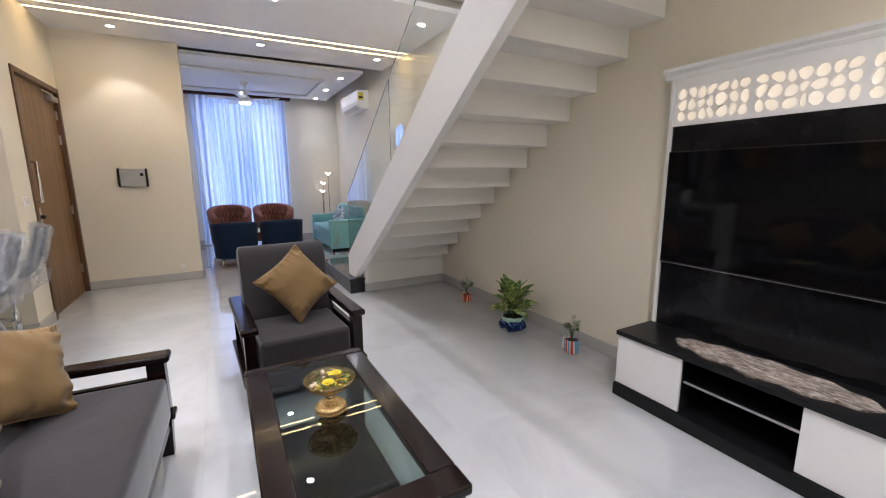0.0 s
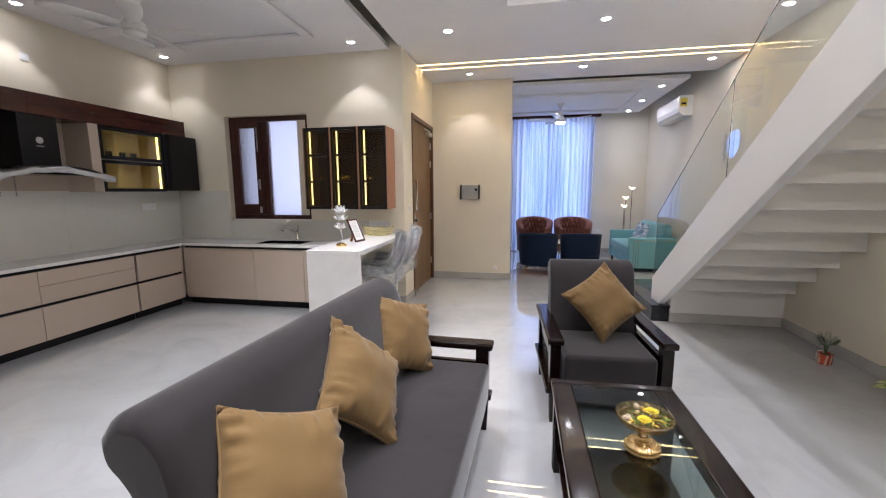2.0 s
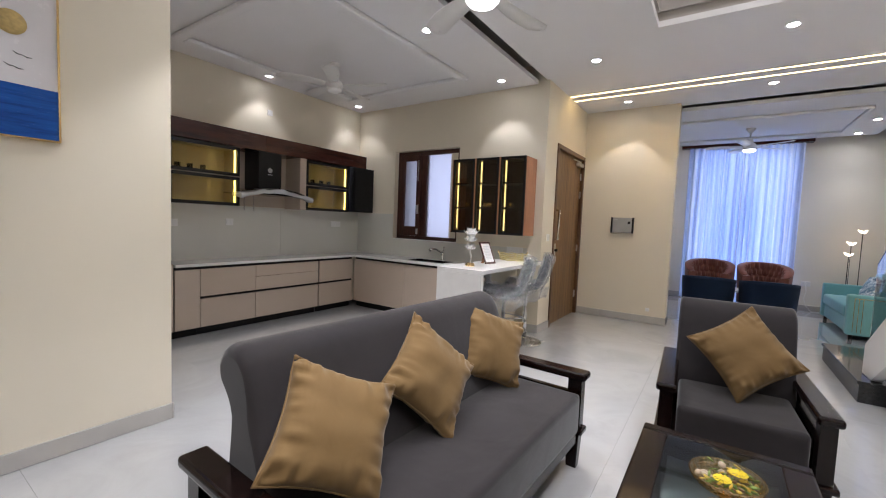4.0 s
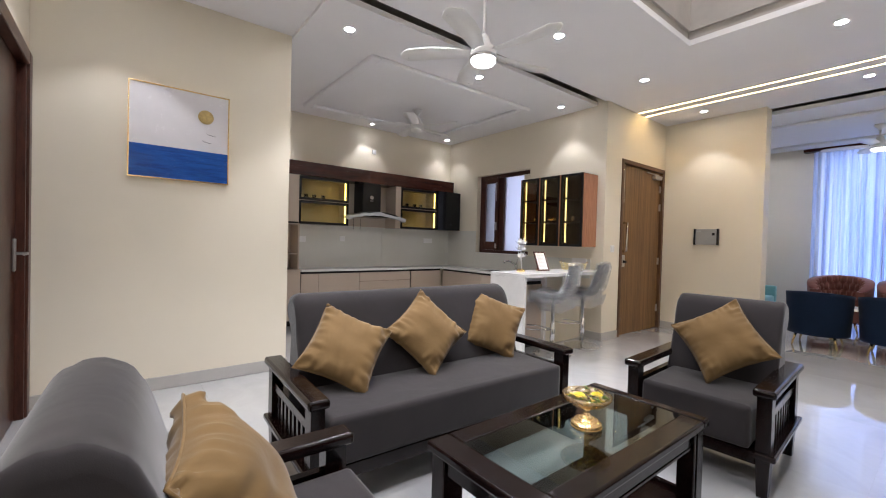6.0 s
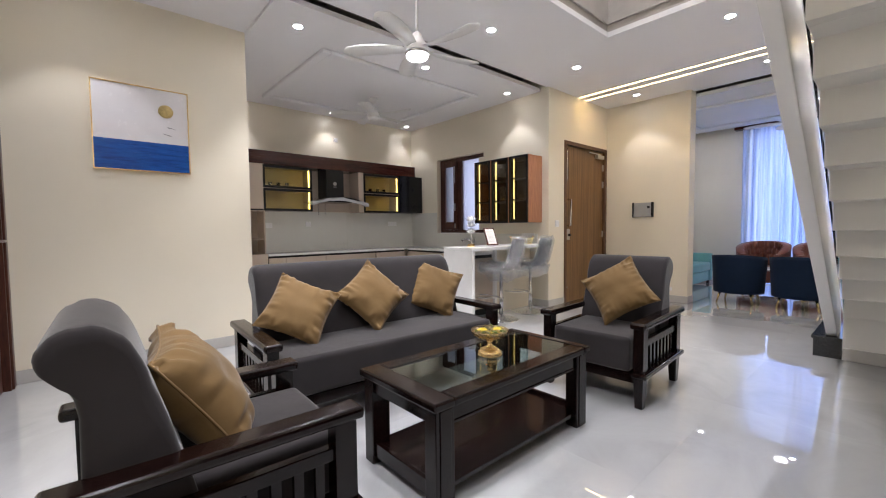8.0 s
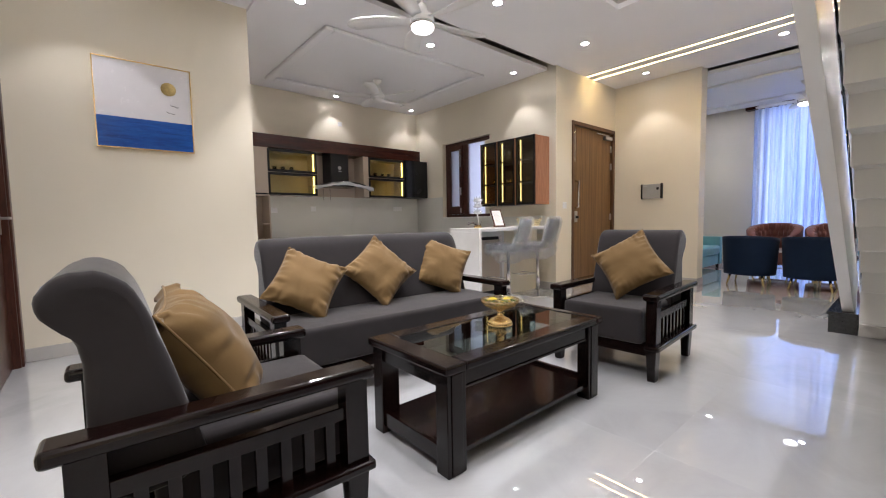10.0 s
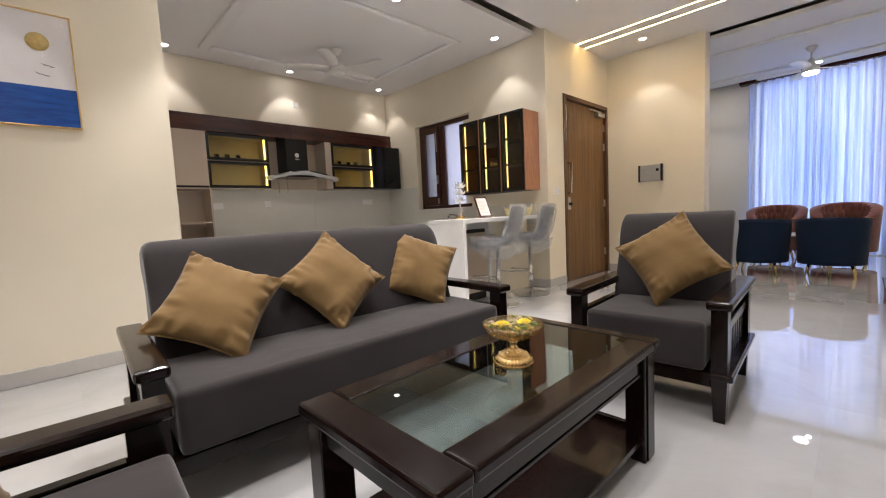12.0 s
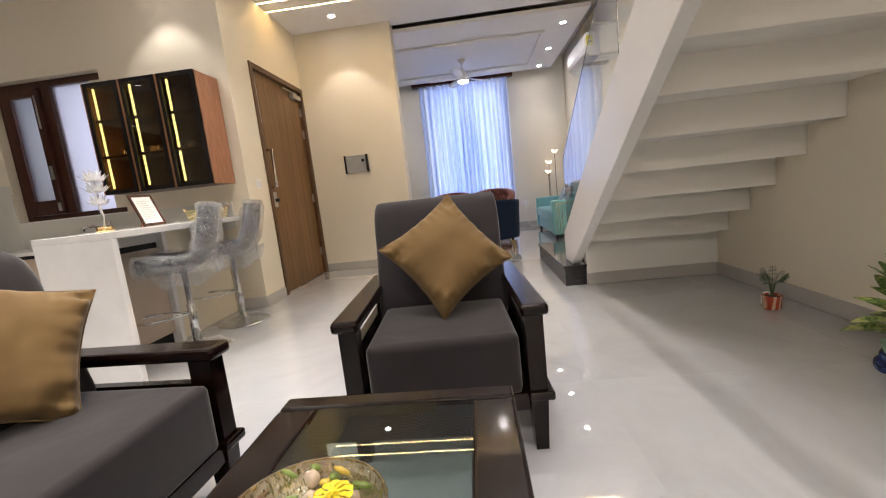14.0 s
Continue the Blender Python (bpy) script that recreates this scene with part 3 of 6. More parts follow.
part("latch", box(-3.30, -3.27, -0.045, -0.03, 1.42, 1.55, 0.004), STEEL, win)
part("latch", box(-3.30, -3.27, -0.045, -0.03, 1.12, 1.20, 0.004), STEEL, win)
structure("outside_wall", box(-5.2, -1.2, 6.6, 6.7, 0.0, 3.4), WALL_WHITE, "pale plastered wall outside the kitchen window")

# far window and curtains
fw = tagged(thing("window_2", (0, YF + 0.06, 0)), "tall window behind sheer curtains", "window", "", "structure")
b = box(FX0, FX0 + 0.05, 0, 0.06, 0.08, FZ1)
box(FX1 - 0.05, FX1, 0, 0.06, 0.08, FZ1, bm=b)
box(0.675, 0.725, 0, 0.06, 0.08, FZ1, bm=b)
part("window_frame", b, FRAME_WOOD, fw)
for x0, x1 in ((FX0 + 0.05, 0.675), (0.725, FX1 - 0.05)):
    g = part("pane", box(x0, x1, 0.03, 0.035, 0.08, FZ1), PANE, fw)
    g.visible_shadow = False


def curtain(x0, x1, y, z0, z1, folds, seed):
    """Straight hanging pleats of uneven width and depth."""
    rnd = random.Random(seed)
    bm = bmesh.new()
    edges = [0.0]
    for k in range(folds):
        edges.append(edges[-1] + rnd.uniform(0.55, 1.5))
    per, cols = 14, []
    for k in range(folds):
        a, d = edges[k] / edges[-1], edges[k + 1] / edges[-1]
        depth = rnd.uniform(0.03, 0.06)
        for i in range(per + (1 if k == folds - 1 else 0)):
            f = i / per
            u = a + (d - a) * f
            off = depth * math.sin(2 * math.pi * f) + 0.35 * depth * math.sin(4 * math.pi * f + k)
            cols.append([bm.verts.new((x0 + (x1 - x0) * u + 0.004 * math.sin(3 * v + k), y + off * (0.75 + 0.35 * v), z1 + (z0 - z1) * v)) for v in (0, 0.04, 0.3, 0.6, 1)])
    for a, c in zip(cols, cols[1:]):
        for j in range(4):
            bm.faces.new((a[j], a[j + 1], c[j + 1], c[j])).smooth = True
    return bm


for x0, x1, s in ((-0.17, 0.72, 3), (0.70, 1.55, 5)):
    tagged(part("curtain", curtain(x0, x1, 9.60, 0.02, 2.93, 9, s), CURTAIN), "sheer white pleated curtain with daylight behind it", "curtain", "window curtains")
tagged(part("curtain_pelmet", box(-0.30, 1.66, 9.53, 9.70, 2.935, 3.02, 0.005), MAHOGANY), "dark red-brown wooden curtain pelmet board", "pelmet")

# ---- kitchen ----
XF, XC, XPL = -4.07, -4.035, -4.14   # door face, worktop edge, toe kick of the long run
YFB, YCB = 4.50, 4.465               # the same for the run under the window
CT = 0.775


def base_unit(name, y0, y1, fronts, label):
    """A base cabinet on the long wall; fronts: (z0, z1) of each door or drawer."""
    t = thing(name, (XK + 0.004, (y0 + y1) / 2, 0), 0, label, "cabinet", "kitchen base cabinets")
    hw, d = (y1 - y0) / 2, XF - XK
    part("body", box(0, d - 0.03, -hw, hw, 0.09, CT - 0.032), BLACK_MATTE, t, "black carcass and handle channels")
    part("toe_kick", box(d - 0.09, d - 0.075, -hw, hw, 0.001, 0.09), BLACK_MATTE, t)
    for z0, z1 in fronts:
        part("drawer_front", box(d - 0.022, d, -hw + 0.002, hw - 0.002, z0, z1, 0.0015), BEIGE_LAM, t, "beige gloss laminate front")
    return t


base_unit("base_cabinet", 2.075, 2.318, [(0.092, 0.713)], "narrow beige gloss kitchen base cabinet")
base_unit("base_cabinet", 2.32, 2.94, [(0.092, 0.395), (0.422, 0.713)], "beige gloss drawer cabinet under white worktop")
base_unit("base_cabinet", 2.942, 3.845, [(0.092, 0.395), (0.422, 0.578), (0.582, 0.713)], "wide beige gloss drawer cabinet with thin drawers")
base_unit("base_cabinet", 3.865, 4.48, [(0.092, 0.395), (0.422, 0.713)], "beige gloss corner drawer cabinet")


def base_unit_b(x0, x1, label):
    t = thing("base_cabinet", ((x0 + x1) / 2, YW - 0.004, 0), 0, label, "cabinet", "kitchen base cabinets")
    hw, d = (x1 - x0) / 2, YFB - YW
    part("body", box(-hw, hw, d + 0.03, 0, 0.09, CT - 0.032), BLACK_MATTE, t, "black carcass and handle channel")
    part("toe_kick", box(-hw, hw, d + 0.07, d + 0.085, 0.001, 0.09), BLACK_MATTE, t)
    part("door", box(-hw + 0.002, hw - 0.002, d, d + 0.022, 0.092, 0.713, 0.0015), BEIGE_LAM, t, "beige gloss laminate door")
    return t


base_unit_b(-4.065, -3.10, "beige gloss cabinet in the kitchen corner")
base_unit_b(-3.098, -2.45, "beige gloss cabinet under the kitchen sink")
base_unit_b(-2.448, -1.822, "beige gloss cabinet beside the breakfast bar")

SX0, SX1, SY0, SY1 = -3.12, -2.52, 4.56, 4.86
worktop = thing("kitchen_worktop", (0, 0, 0), 0, "white quartz kitchen worktop in an L shape", "worktop")
b = box(XK, XC, 2.07, YW, CT - 0.03, CT, 0.004)
part("worktop_run", b, QUARTZ, worktop)
b = box(XC + 0.0005, SX0, YCB, YW, CT - 0.03, CT)
box(SX1, -1.822, YCB, YW, CT - 0.03, CT, bm=b)
box(SX0, SX1, YCB, SY0, CT - 0.03, CT, bm=b)
box(SX0, SX1, SY1, YW, CT - 0.03, CT, bm=b)
part("worktop_run", b, QUARTZ, worktop)
sink = thing("kitchen_sink", (-2.82, 4.71, CT - 0.0295), 0, "dark steel kitchen sink set in the worktop", "sink")
hx, hy = 0.30, 0.15
b = box(-hx + 0.004, hx - 0.004, -hy + 0.004, hy - 0.004, -0.20, -0.19)
for q in ((-hx + 0.004, -hx + 0.014, -hy + 0.004, hy - 0.004), (hx - 0.014, hx - 0.004, -hy + 0.004, hy - 0.004), (-hx + 0.014, hx - 0.014, -hy + 0.004, -hy + 0.014), (-hx + 0.014, hx - 0.014, hy - 0.014, hy - 0.004)):
    box(*q, -0.19, 0.030, bm=b)
part("basin", b, BLACK_GLOSS, sink)
part("drain", lathe([(0.04, -0.189), (0.04, -0.184), (0.02, -0.186)], 20), STEEL, sink)
fa = thing("kitchen_faucet", (-2.74, 4.895, CT), 0, "chrome single lever kitchen faucet", "faucet")
part("body", lathe([(0.026, 0), (0.026, 0.02), (0.02, 0.03), (0.02, 0.10), (0.017, 0.11)], 20), CHROME, fa)
part("spout", tube([(0, 0, 0.08), (-0.03, -0.03, 0.13), (-0.07, -0.09, 0.165), (-0.10, -0.15, 0.16), (-0.11, -0.17, 0.13)], [0.016, 0.015, 0.013, 0.016, 0.018], 12), CHROME, fa)
part("lever", tube([(0, 0, 0.11), (0.015, -0.005, 0.15), (0.025, -0.01, 0.20)], [0.012, 0.009, 0.007], 10), CHROME, fa)

# splashback panels
def splash(x0, x1, y0, y1, z0, z1):
    tagged(part("splashback", box(x0, x1, y0, y1, z0, z1, 0.001), SPLASH), "glossy grey-green glass splashback above the worktop", "splashback", "kitchen splashback panels", "structure")


splash(XK, XK + 0.008, 2.07, 3.52, CT + 0.001, 1.405)
splash(XK, XK + 0.008, 3.522, YW, CT + 0.001, 1.405)
splash(XK + 0.008, WX0 - 0.01, YW - 0.008, YW, CT + 0.001, 1.405)
splash(WX0 - 0.008, -1.52, YW - 0.008, YW, CT + 0.001, WZ0 - 0.002)
structure("window_sill_1", box(WX0, WX1, YW - 0.01, YW + 0.08, WZ0 - 0.0015, WZ0 + 0.012, 0.003), QUARTZ, "white quartz window sill", "window sill")

# upper units
XU = -4.135


def glass_unit(y0, y1, label):
    t = thing("glass_wall_cabinet", (XK + 0.004, (y0 + y1) / 2, 1.40), 0, label, "cabinet", "kitchen glass wall cabinets")
    hw, d = (y1 - y0) / 2, XU - XK - 0.004
    b = box(0, 0.012, -hw, hw, 0, 0.655)
    for q in ((-hw, -hw + 0.016), (hw - 0.016, hw)):
        box(0.012, d - 0.024, q[0], q[1], 0, 0.655, bm=b)
    for z in (0, 0.32, 0.639):
        box(0.012, d - 0.024, -hw + 0.016, hw - 0.016, z, z + 0.016, bm=b)
    part("carcass", b, BEIGE_LAM, t)
    for z0, z1 in ((0.0, 0.322), (0.333, 0.655)):
        b = box(d - 0.022, d, -hw, -hw + 0.03, z0, z1)
        box(d - 0.022, d, hw - 0.03, hw, z0, z1, bm=b)
        box(d - 0.0215, d, -hw + 0.03, hw - 0.03, z0, z0 + 0.034, bm=b)
        box(d - 0.0215, d, -hw + 0.03, hw - 0.03, z1 - 0.034, z1, bm=b)
        f = part("door", b, BLACK_MATTE, t, "black aluminium door frame")
        g = part("pane", box(d - 0.013, d - 0.008, -hw + 0.03, hw - 0.03, z0 + 0.034, z1 - 0.034), SMOKED, f, "smoked glass pane")
        g.visible_shadow = False
        part("led_strip", box(d - 0.036, d - 0.027, hw - 0.05, hw - 0.034, z0 + 0.03, z1 - 0.03), LED_CAB, t, "warm LED strip")
    return t


glass_unit(2.05, 2.775, "kitchen wall cabinet with smoked glass flap doors")
glass_unit(3.68, 4.415, "kitchen wall cabinet with lit smoked glass doors")
t = thing("black_wall_cabinet", (XK + 0.004, 4.672, 1.41), 0, "black gloss corner kitchen wall cabinet", "cabinet")
part("body", box(0, 0.29, -0.252, 0.25, 0, 0.66), BLACK_MATTE, t)
part("door", box(0.292, 0.335, -0.254, 0.252, 0.0, 0.665, 0.002), BLACK_GLOSS, t)
t = thing("mahogany_fascia", (XU - 0.02, 0, 0), 0, "red mahogany veneer board above the kitchen cabinets", "fascia board")
part("board", box(-0.3, 0.018, 1.43, 3.10, 2.067, 2.255, 0.002), MAHOGANY, t)
part("board", box(-0.3, 0.018, 3.1015, 4.77, 2.067, 2.255, 0.002), MAHOGANY, t)
t = thing("hood_back_panel", (XK + 0.005, 0, 0), 0, "beige laminate panel behind the cooker hood", "panel")
part("panel", box(0, 0.012, 2.78, 3.58, 1.41, 2.066), BEIGE_LAM, t)
part("side_box", box(0, 0.325, 3.58, 3.676, 1.40, 2.066, 0.002), BEIGE_LAM, t)

# cooker hood with its film
hood = thing("cooker_hood", (XK + 0.018, 3.10, 1.52), 0, "black chimney cooker hood with a curved glass canopy in film", "cooker hood")
part("chimney", box(0, 0.30, -0.09, 0.215, 0.06, 0.545, 0.004), BLACK_MATTE, hood)
part("badge", lathe([(0.0001, 0.003), (0.026, 0.003), (0.030, 0.0), (0.0001, 0.0)], 24), STEEL, hood, "small round badge").matrix_local = pose(0.301, 0.06, 0.33, 0, 90, 0)
part("badge_bar", box(0.300, 0.302, 0.03, 0.09, 0.275, 0.283), STEEL, hood)
part("motor_box", box(0, 0.40, -0.20, 0.33, 0.03, 0.075, 0.006), BLACK_GLOSS, hood)


def arch(r0, lift, half, d0, d1, thick, n=18):
    bm = bmesh.new()
    rows = []
    for i in range(n + 1):
        u = -1 + 2 * i / n
        z = lift * (1 - u * u)
        rows.append([bm.verts.new((x, half * u, r0 + z + dz)) for x, dz in ((d0, 0), (d1 * (1 - 0.12 * u * u), -0.02), (d1 * (1 - 0.12 * u * u), -0.02 + thick), (d0, thick))])
    for a, c in zip(rows, rows[1:]):
        for k in range(4):
            bm.faces.new((a[k], a[(k + 1) % 4], c[(k + 1) % 4], c[k])).smooth = True
    bm.faces.new(rows[0])
    bm.faces.new(rows[-1][::-1])
    bmesh.ops.recalc_face_normals(bm, faces=bm.faces[:])
    return bm


part("glass_canopy", arch(0.03, 0.085, 0.46, 0.02, 0.49, 0.012), SMOKED_DARK, hood, "curved dark glass canopy").matrix_local = pose(0, 0.105, 0)


def crumple(bm, amount, seed, scale=9.0):
    for v in bm.verts:
        n = noise.noise_vector(v.co * scale + Vector((seed, seed * 2, 0)))
        v.co += n * amount
    return bm


b = arch(-0.008, 0.075, 0.485, 0.26, 0.50, 0.045, 40)
bmesh.ops.subdivide_edges(b, edges=b.edges[:], cuts=1, use_grid_fill=True)
part("film", crumple(b, 0.02, 3), FILM_WHITE, hood, "crumpled clear protective film").matrix_local = pose(0, 0.105, 0)
for y in (-0.10, 0.02):
    part("film_strap", box(0.0, 0.004, y, y + 0.012, -0.16, 0.02), WRAP, hood)

# tall unit
t = thing("tall_cabinet", (XK + 0.004, 1.745, 0), 0, "tall beige kitchen cabinet with an open niche", "cabinet")
d = XU - XK - 0.004
b = box(0, 0.012, -0.32, 0.32, 0.78, 2.065)
box(0.012, d - 0.022, -0.32, -0.302, 0.78, 2.065, bm=b)
box(0.012, d - 0.001, 0.302, 0.32, 0.78, 2.065, bm=b)
for z in (0.98, 1.385):
    box(0.012, d - 0.022, -0.302, 0.302, z, z + 0.018, bm=b)
part("carcass", b, BEIGE_LAM, t)
part("door", box(d - 0.02, d, -0.318, 0.300, 1.425, 2.062, 0.0015), BEIGE_LAM, t)
part("black_rail", box(d - 0.03, d - 0.004, -0.318, 0.300, 1.404, 1.423), BLACK_MATTE, t)
part("lower_body", box(0, 0.39, -0.32, 0.32, 0.09, 0.778), BEIGE_LAM, t)
part("toe_kick", box(0.28, 0.30, -0.32, 0.32, 0.001, 0.09), BLACK_MATTE, t)


def plate(name, loc, w, h, face, gang, label):
    """A wall plate that faces +x, -y or +y, with its rockers or sockets."""
    t = thing(name, loc, {"x": 0, "-y": -90, "y": 90}[face], label, "switch plate")
    part("plate", box(0, 0.009, -w / 2, w / 2, -h / 2, h / 2, 0.003), WHITE_PLASTIC, t)
    for i in range(gang):
        y = -w / 2 + w * (i + 0.5) / gang
        part("rocker", box(0.009, 0.012, y - w / gang * 0.36, y + w / gang * 0.36, -h * 0.33, h * 0.33, 0.001), WHITE_LAM, t)
    return t


SPX = XK + 0.0085
plate("switch_plate", (SPX, 2.20, 1.19), 0.13, 0.08, "x", 2, "white socket plate on the kitchen splashback")
plate("switch_plate", (SPX, 2.83, 1.21), 0.09, 0.08, "x", 2, "white socket plate on the kitchen splashback")
plate("switch_plate", (SPX, 4.46, 1.215), 0.19, 0.08, "x", 4, "wide white socket plate on the kitchen splashback")
plate("switch_plate", (-1.68, YW - 0.0085, 0.99), 0.22, 0.09, "-y", 4, "wide white switch plate above the breakfast bar")
plate("switch_plate", (XD + 0.0005, 5.14, 1.17), 0.09, 0.09, "x", 2, "white switch plate beside the entrance door")
plate("switch_plate", (-0.35, YP - 0.0005, 0.19), 0.05, 0.05, "-y", 1, "small white socket low on the wall stub")
plate("switch_plate", (1.74, YF - 0.0005, 0.48), 0.13, 0.09, "-y", 2, "white wall socket with a cord plugged in")
plate("switch_plate", (XK + 0.0005, 3.35, 2.62), 0.07, 0.07, "x", 1, "round-edged white outlet high on the kitchen wall")

plate("switch_plate", (XK + 0.0165, 1.70, 1.19), 0.15, 0.08, "x", 3, "white socket plate in the open cabinet niche")
cord = thing("power_cord", (1.74, YF - 0.02, 0), 0, "thin white cord hanging from the wall socket", "cord")
part("plug", box(-0.02, 0.02, -0.012, 0.008, 0.46, 0.50, 0.004), WHITE_PLASTIC, cord)
part("cable", tube([(0, -0.008, 0.47), (0.01, -0.03, 0.36), (-0.01, -0.03, 0.22), (0.02, -0.03, 0.10), (0.10, -0.04, 0.006), (0.24, -0.05, 0.006)], 0.004, 6), WHITE_PLASTIC, cord)

# breakfast bar
bar = thing("breakfast_bar", (0.045, -0.045, 0), 0, "white waterfall breakfast bar with a beige side panel", "counter")
BT = 0.893
part("counter_top", box(-1.815, -1.335, 3.42, YW - 0.009, BT - 0.04, BT, 0.003), QUARTZ, bar)
part("waterfall_panel", box(-1.815, -1.335, 3.4205, 3.46, 0.0, BT - 0.0405, 0.002), QUARTZ, bar)
part("side_panel", box(-1.80, -1.66, 3.461, 4.13, 0.09, 0.735, 0.002), BEIGE_LAM, bar, "beige gloss laminate panel")
part("handle_channel", box(-1.80, -1.675, 3.461, 4.13, 0.735, 0.775), BLACK_MATTE, bar)
part("top_rail", box(-1.80, -1.66, 3.461, 4.13, 0.775, BT - 0.041), WHITE_LAM, bar)
part("toe_kick", box(-1.78, -1.69, 3.461, 4.13, 0.001, 0.09), BLACK_MATTE, bar)
part("end_panel", box(-1.80, -1.62, 4.131, 4.17, 0.001, BT - 0.041, 0.002), WHITE_LAM, bar)
part("rear_panel", box(-1.80, -1.66, 4.171, YW - 0.02, 0.001, BT - 0.041), WALL, bar)

# wall cabinet with three glass doors
wc = thing("glass_display_cabinet", (-1.945, 4.935, 1.187), 0, "walnut wall cabinet with three smoked glass doors", "cabinet")
hw, dp, ht = 0.495, 0.33, 0.918
b = box(hw - 0.02, hw, -dp, 0, 0, ht, 0.001)
part("side_panel", b, CAB_SIDE, wc, "orange walnut side panel")
part("side_panel", box(-hw, -hw + 0.02, -dp, 0, 0, ht, 0.001), CAB_SIDE, wc, "orange walnut side panel")
b = box(-hw + 0.02, hw - 0.02, -0.012, 0, 0, ht)
box(-hw + 0.02, hw - 0.02, -dp + 0.022, -0.012, 0, 0.018, bm=b)
box(-hw + 0.02, hw - 0.02, -dp + 0.022, -0.012, ht - 0.018, ht, bm=b)
for z in (0.31, 0.61):
    box(-hw + 0.02, hw - 0.02, -dp + 0.05, -0.012, z, z + 0.014, bm=b)
part("carcass", b, FRAME_WOOD, wc)
DW = (2 * hw) / 3
for i in range(3):
    x0, x1 = -hw + DW * i, -hw + DW * (i + 1)
    x0 += 0.013
    x1 -= 0.013 if i < 2 else 0.0
    b = box(x0, x0 + 0.028, -dp - 0.002, -dp + 0.020, 0, ht)
    box(x1 - 0.028, x1, -dp - 0.002, -dp + 0.020, 0, ht, bm=b)
    box(x0 + 0.028, x1 - 0.028, -dp - 0.0015, -dp + 0.020, 0, 0.03, bm=b)
    box(x0 + 0.028, x1 - 0.028, -dp - 0.0015, -dp + 0.020, ht - 0.03, ht, bm=b)
    f = part("door", b, BLACK_MATTE, wc, "black framed door")
    g = part("pane", box(x0 + 0.028, x1 - 0.028, -dp + 0.006, -dp + 0.011, 0.03, ht - 0.03), SMOKED_DARK, f, "smoked glass pane")
    g.visible_shadow = False
    for z0, z1 in ((0.05, 0.30), (0.33, 0.60), (0.63, 0.88)):
        part("led_strip", box(x0 + 0.045, x0 + 0.062, -dp + 0.04, -dp + 0.047, z0, z1), LED_CAB, wc, "warm LED strip")
    if i < 2:
        part("channel", box(x1 + 0.002, x1 + 0.024, -dp + 0.004, -dp + 0.03, 0, ht), COPPER, wc, "copper handle channel")


def mug(loc, h=0.07, r=0.032):
    t = thing("mug", loc, 0, "small gold-rimmed cup on a cabinet shelf", "cup", "cups in the glass cabinet")
    part("cup", lathe([(r * 0.75, 0), (r, 0.01), (r, h), (r - 0.004, h), (r - 0.004, 0.012), (0.001, 0.010)], 20), GOLD, t)
    part("handle", tube([(r - 0.002, 0, h * 0.8), (r + 0.02, 0, h * 0.7), (r + 0.02, 0, h * 0.35), (r - 0.002, 0, h * 0.25)], 0.004, 8), GOLD, t)


for x in (-2.31, -2.05, -1.99, -1.70):
    mug((x, 4.79, 1.19 + 0.324))
for y in (2.2, 2.32, 2.45):
    tagged(part("drinking_glass", lathe([(0.024, 0), (0.03, 0.09), (0.028, 0.09), (0.022, 0.006), (0.001, 0.006)], 16), CLEAR), "clear drinking glass in the wall cabinet", "glass", "glasses in the wall cabinet").location = (-4.30, y, 1.736)
for y in (3.9, 4.05, 4.18):
    tagged(part("drinking_glass", lathe([(0.024, 0), (0.03, 0.09), (0.028, 0.09), (0.022, 0.006), (0.001, 0.006)], 16), CLEAR), "clear drinking glass in the wall cabinet", "glass", "glasses in the wall cabinet").location = (-4.30, y, 1.736)

# ---- upholstered wooden seats ----
def back_bolster(w):
    prof = [(0.455, 0.33), (0.482, 0.50), (0.522, 0.64), (0.553, 0.735), (0.588, 0.797), (0.645, 0.829), (0.705, 0.822), (0.744, 0.786), (0.740, 0.740), (0.702, 0.703), (0.676, 0.63), (0.66, 0.33)]
    bm = bmesh.new()
    n = 28
    # rounded outline by a closed spline
    pts = []
    m = len(prof)
    for i in range(m):
        p0, p1, p2, p3 = (Vector(prof[(i + k - 1) % m]) for k in range(4))
        for k in range(3):
            t = k / 3
            pts.append(0.5 * ((2 * p1) + (p2 - p0) * t + (2 * p0 - 5 * p1 + 4 * p2 - p3) * t * t + (3 * p1 - p0 - 3 * p2 + p3) * t ** 3))
    c = Vector((0.60, 0.60))
    rings = []
    xs = [-1, -0.992, -0.975, -0.95] + [-0.92 + 1.84 * i / n for i in range(n + 1)] + [0.95, 0.975, 0.992, 1]
    for u in xs:
        edge = max(0.0, (abs(u) - 0.94) / 0.06)
        pull = 0.035 * (1 - math.sqrt(max(0.0, 1 - edge * edge)))
        ring = []
        for p in pts:
            q = p + (c - p).normalized() * pull
            # cover drawn tight round the ends of the roll: short creases run in from the seam
            near = max(0.0, 1 - (1 - abs(u)) * w / 2 / 0.13)
            roll = max(0.0, min(1.0, (p.y - 0.60) / 0.12))
            ang = math.atan2(p.y - 0.72, p.x - 0.65)
            q = q + (c - p).normalized() * (0.006 * near * roll * max(0.0, math.sin(ang * 9 + 5 * u)) ** 6)
            ring.append(bm.verts.new((u * w / 2, q.x, q.y)))
        rings.append(ring)
    k = len(pts)
    for a, d in zip(rings, rings[1:]):
        for i in range(k):
            bm.faces.new((a[i], a[(i + 1) % k], d[(i + 1) % k], d[i])).smooth = True
    bm.faces.new(rings[0])
    bm.faces.new(rings[-1])
    bmesh.ops.recalc_face_normals(bm, faces=bm.faces[:])
    return bm


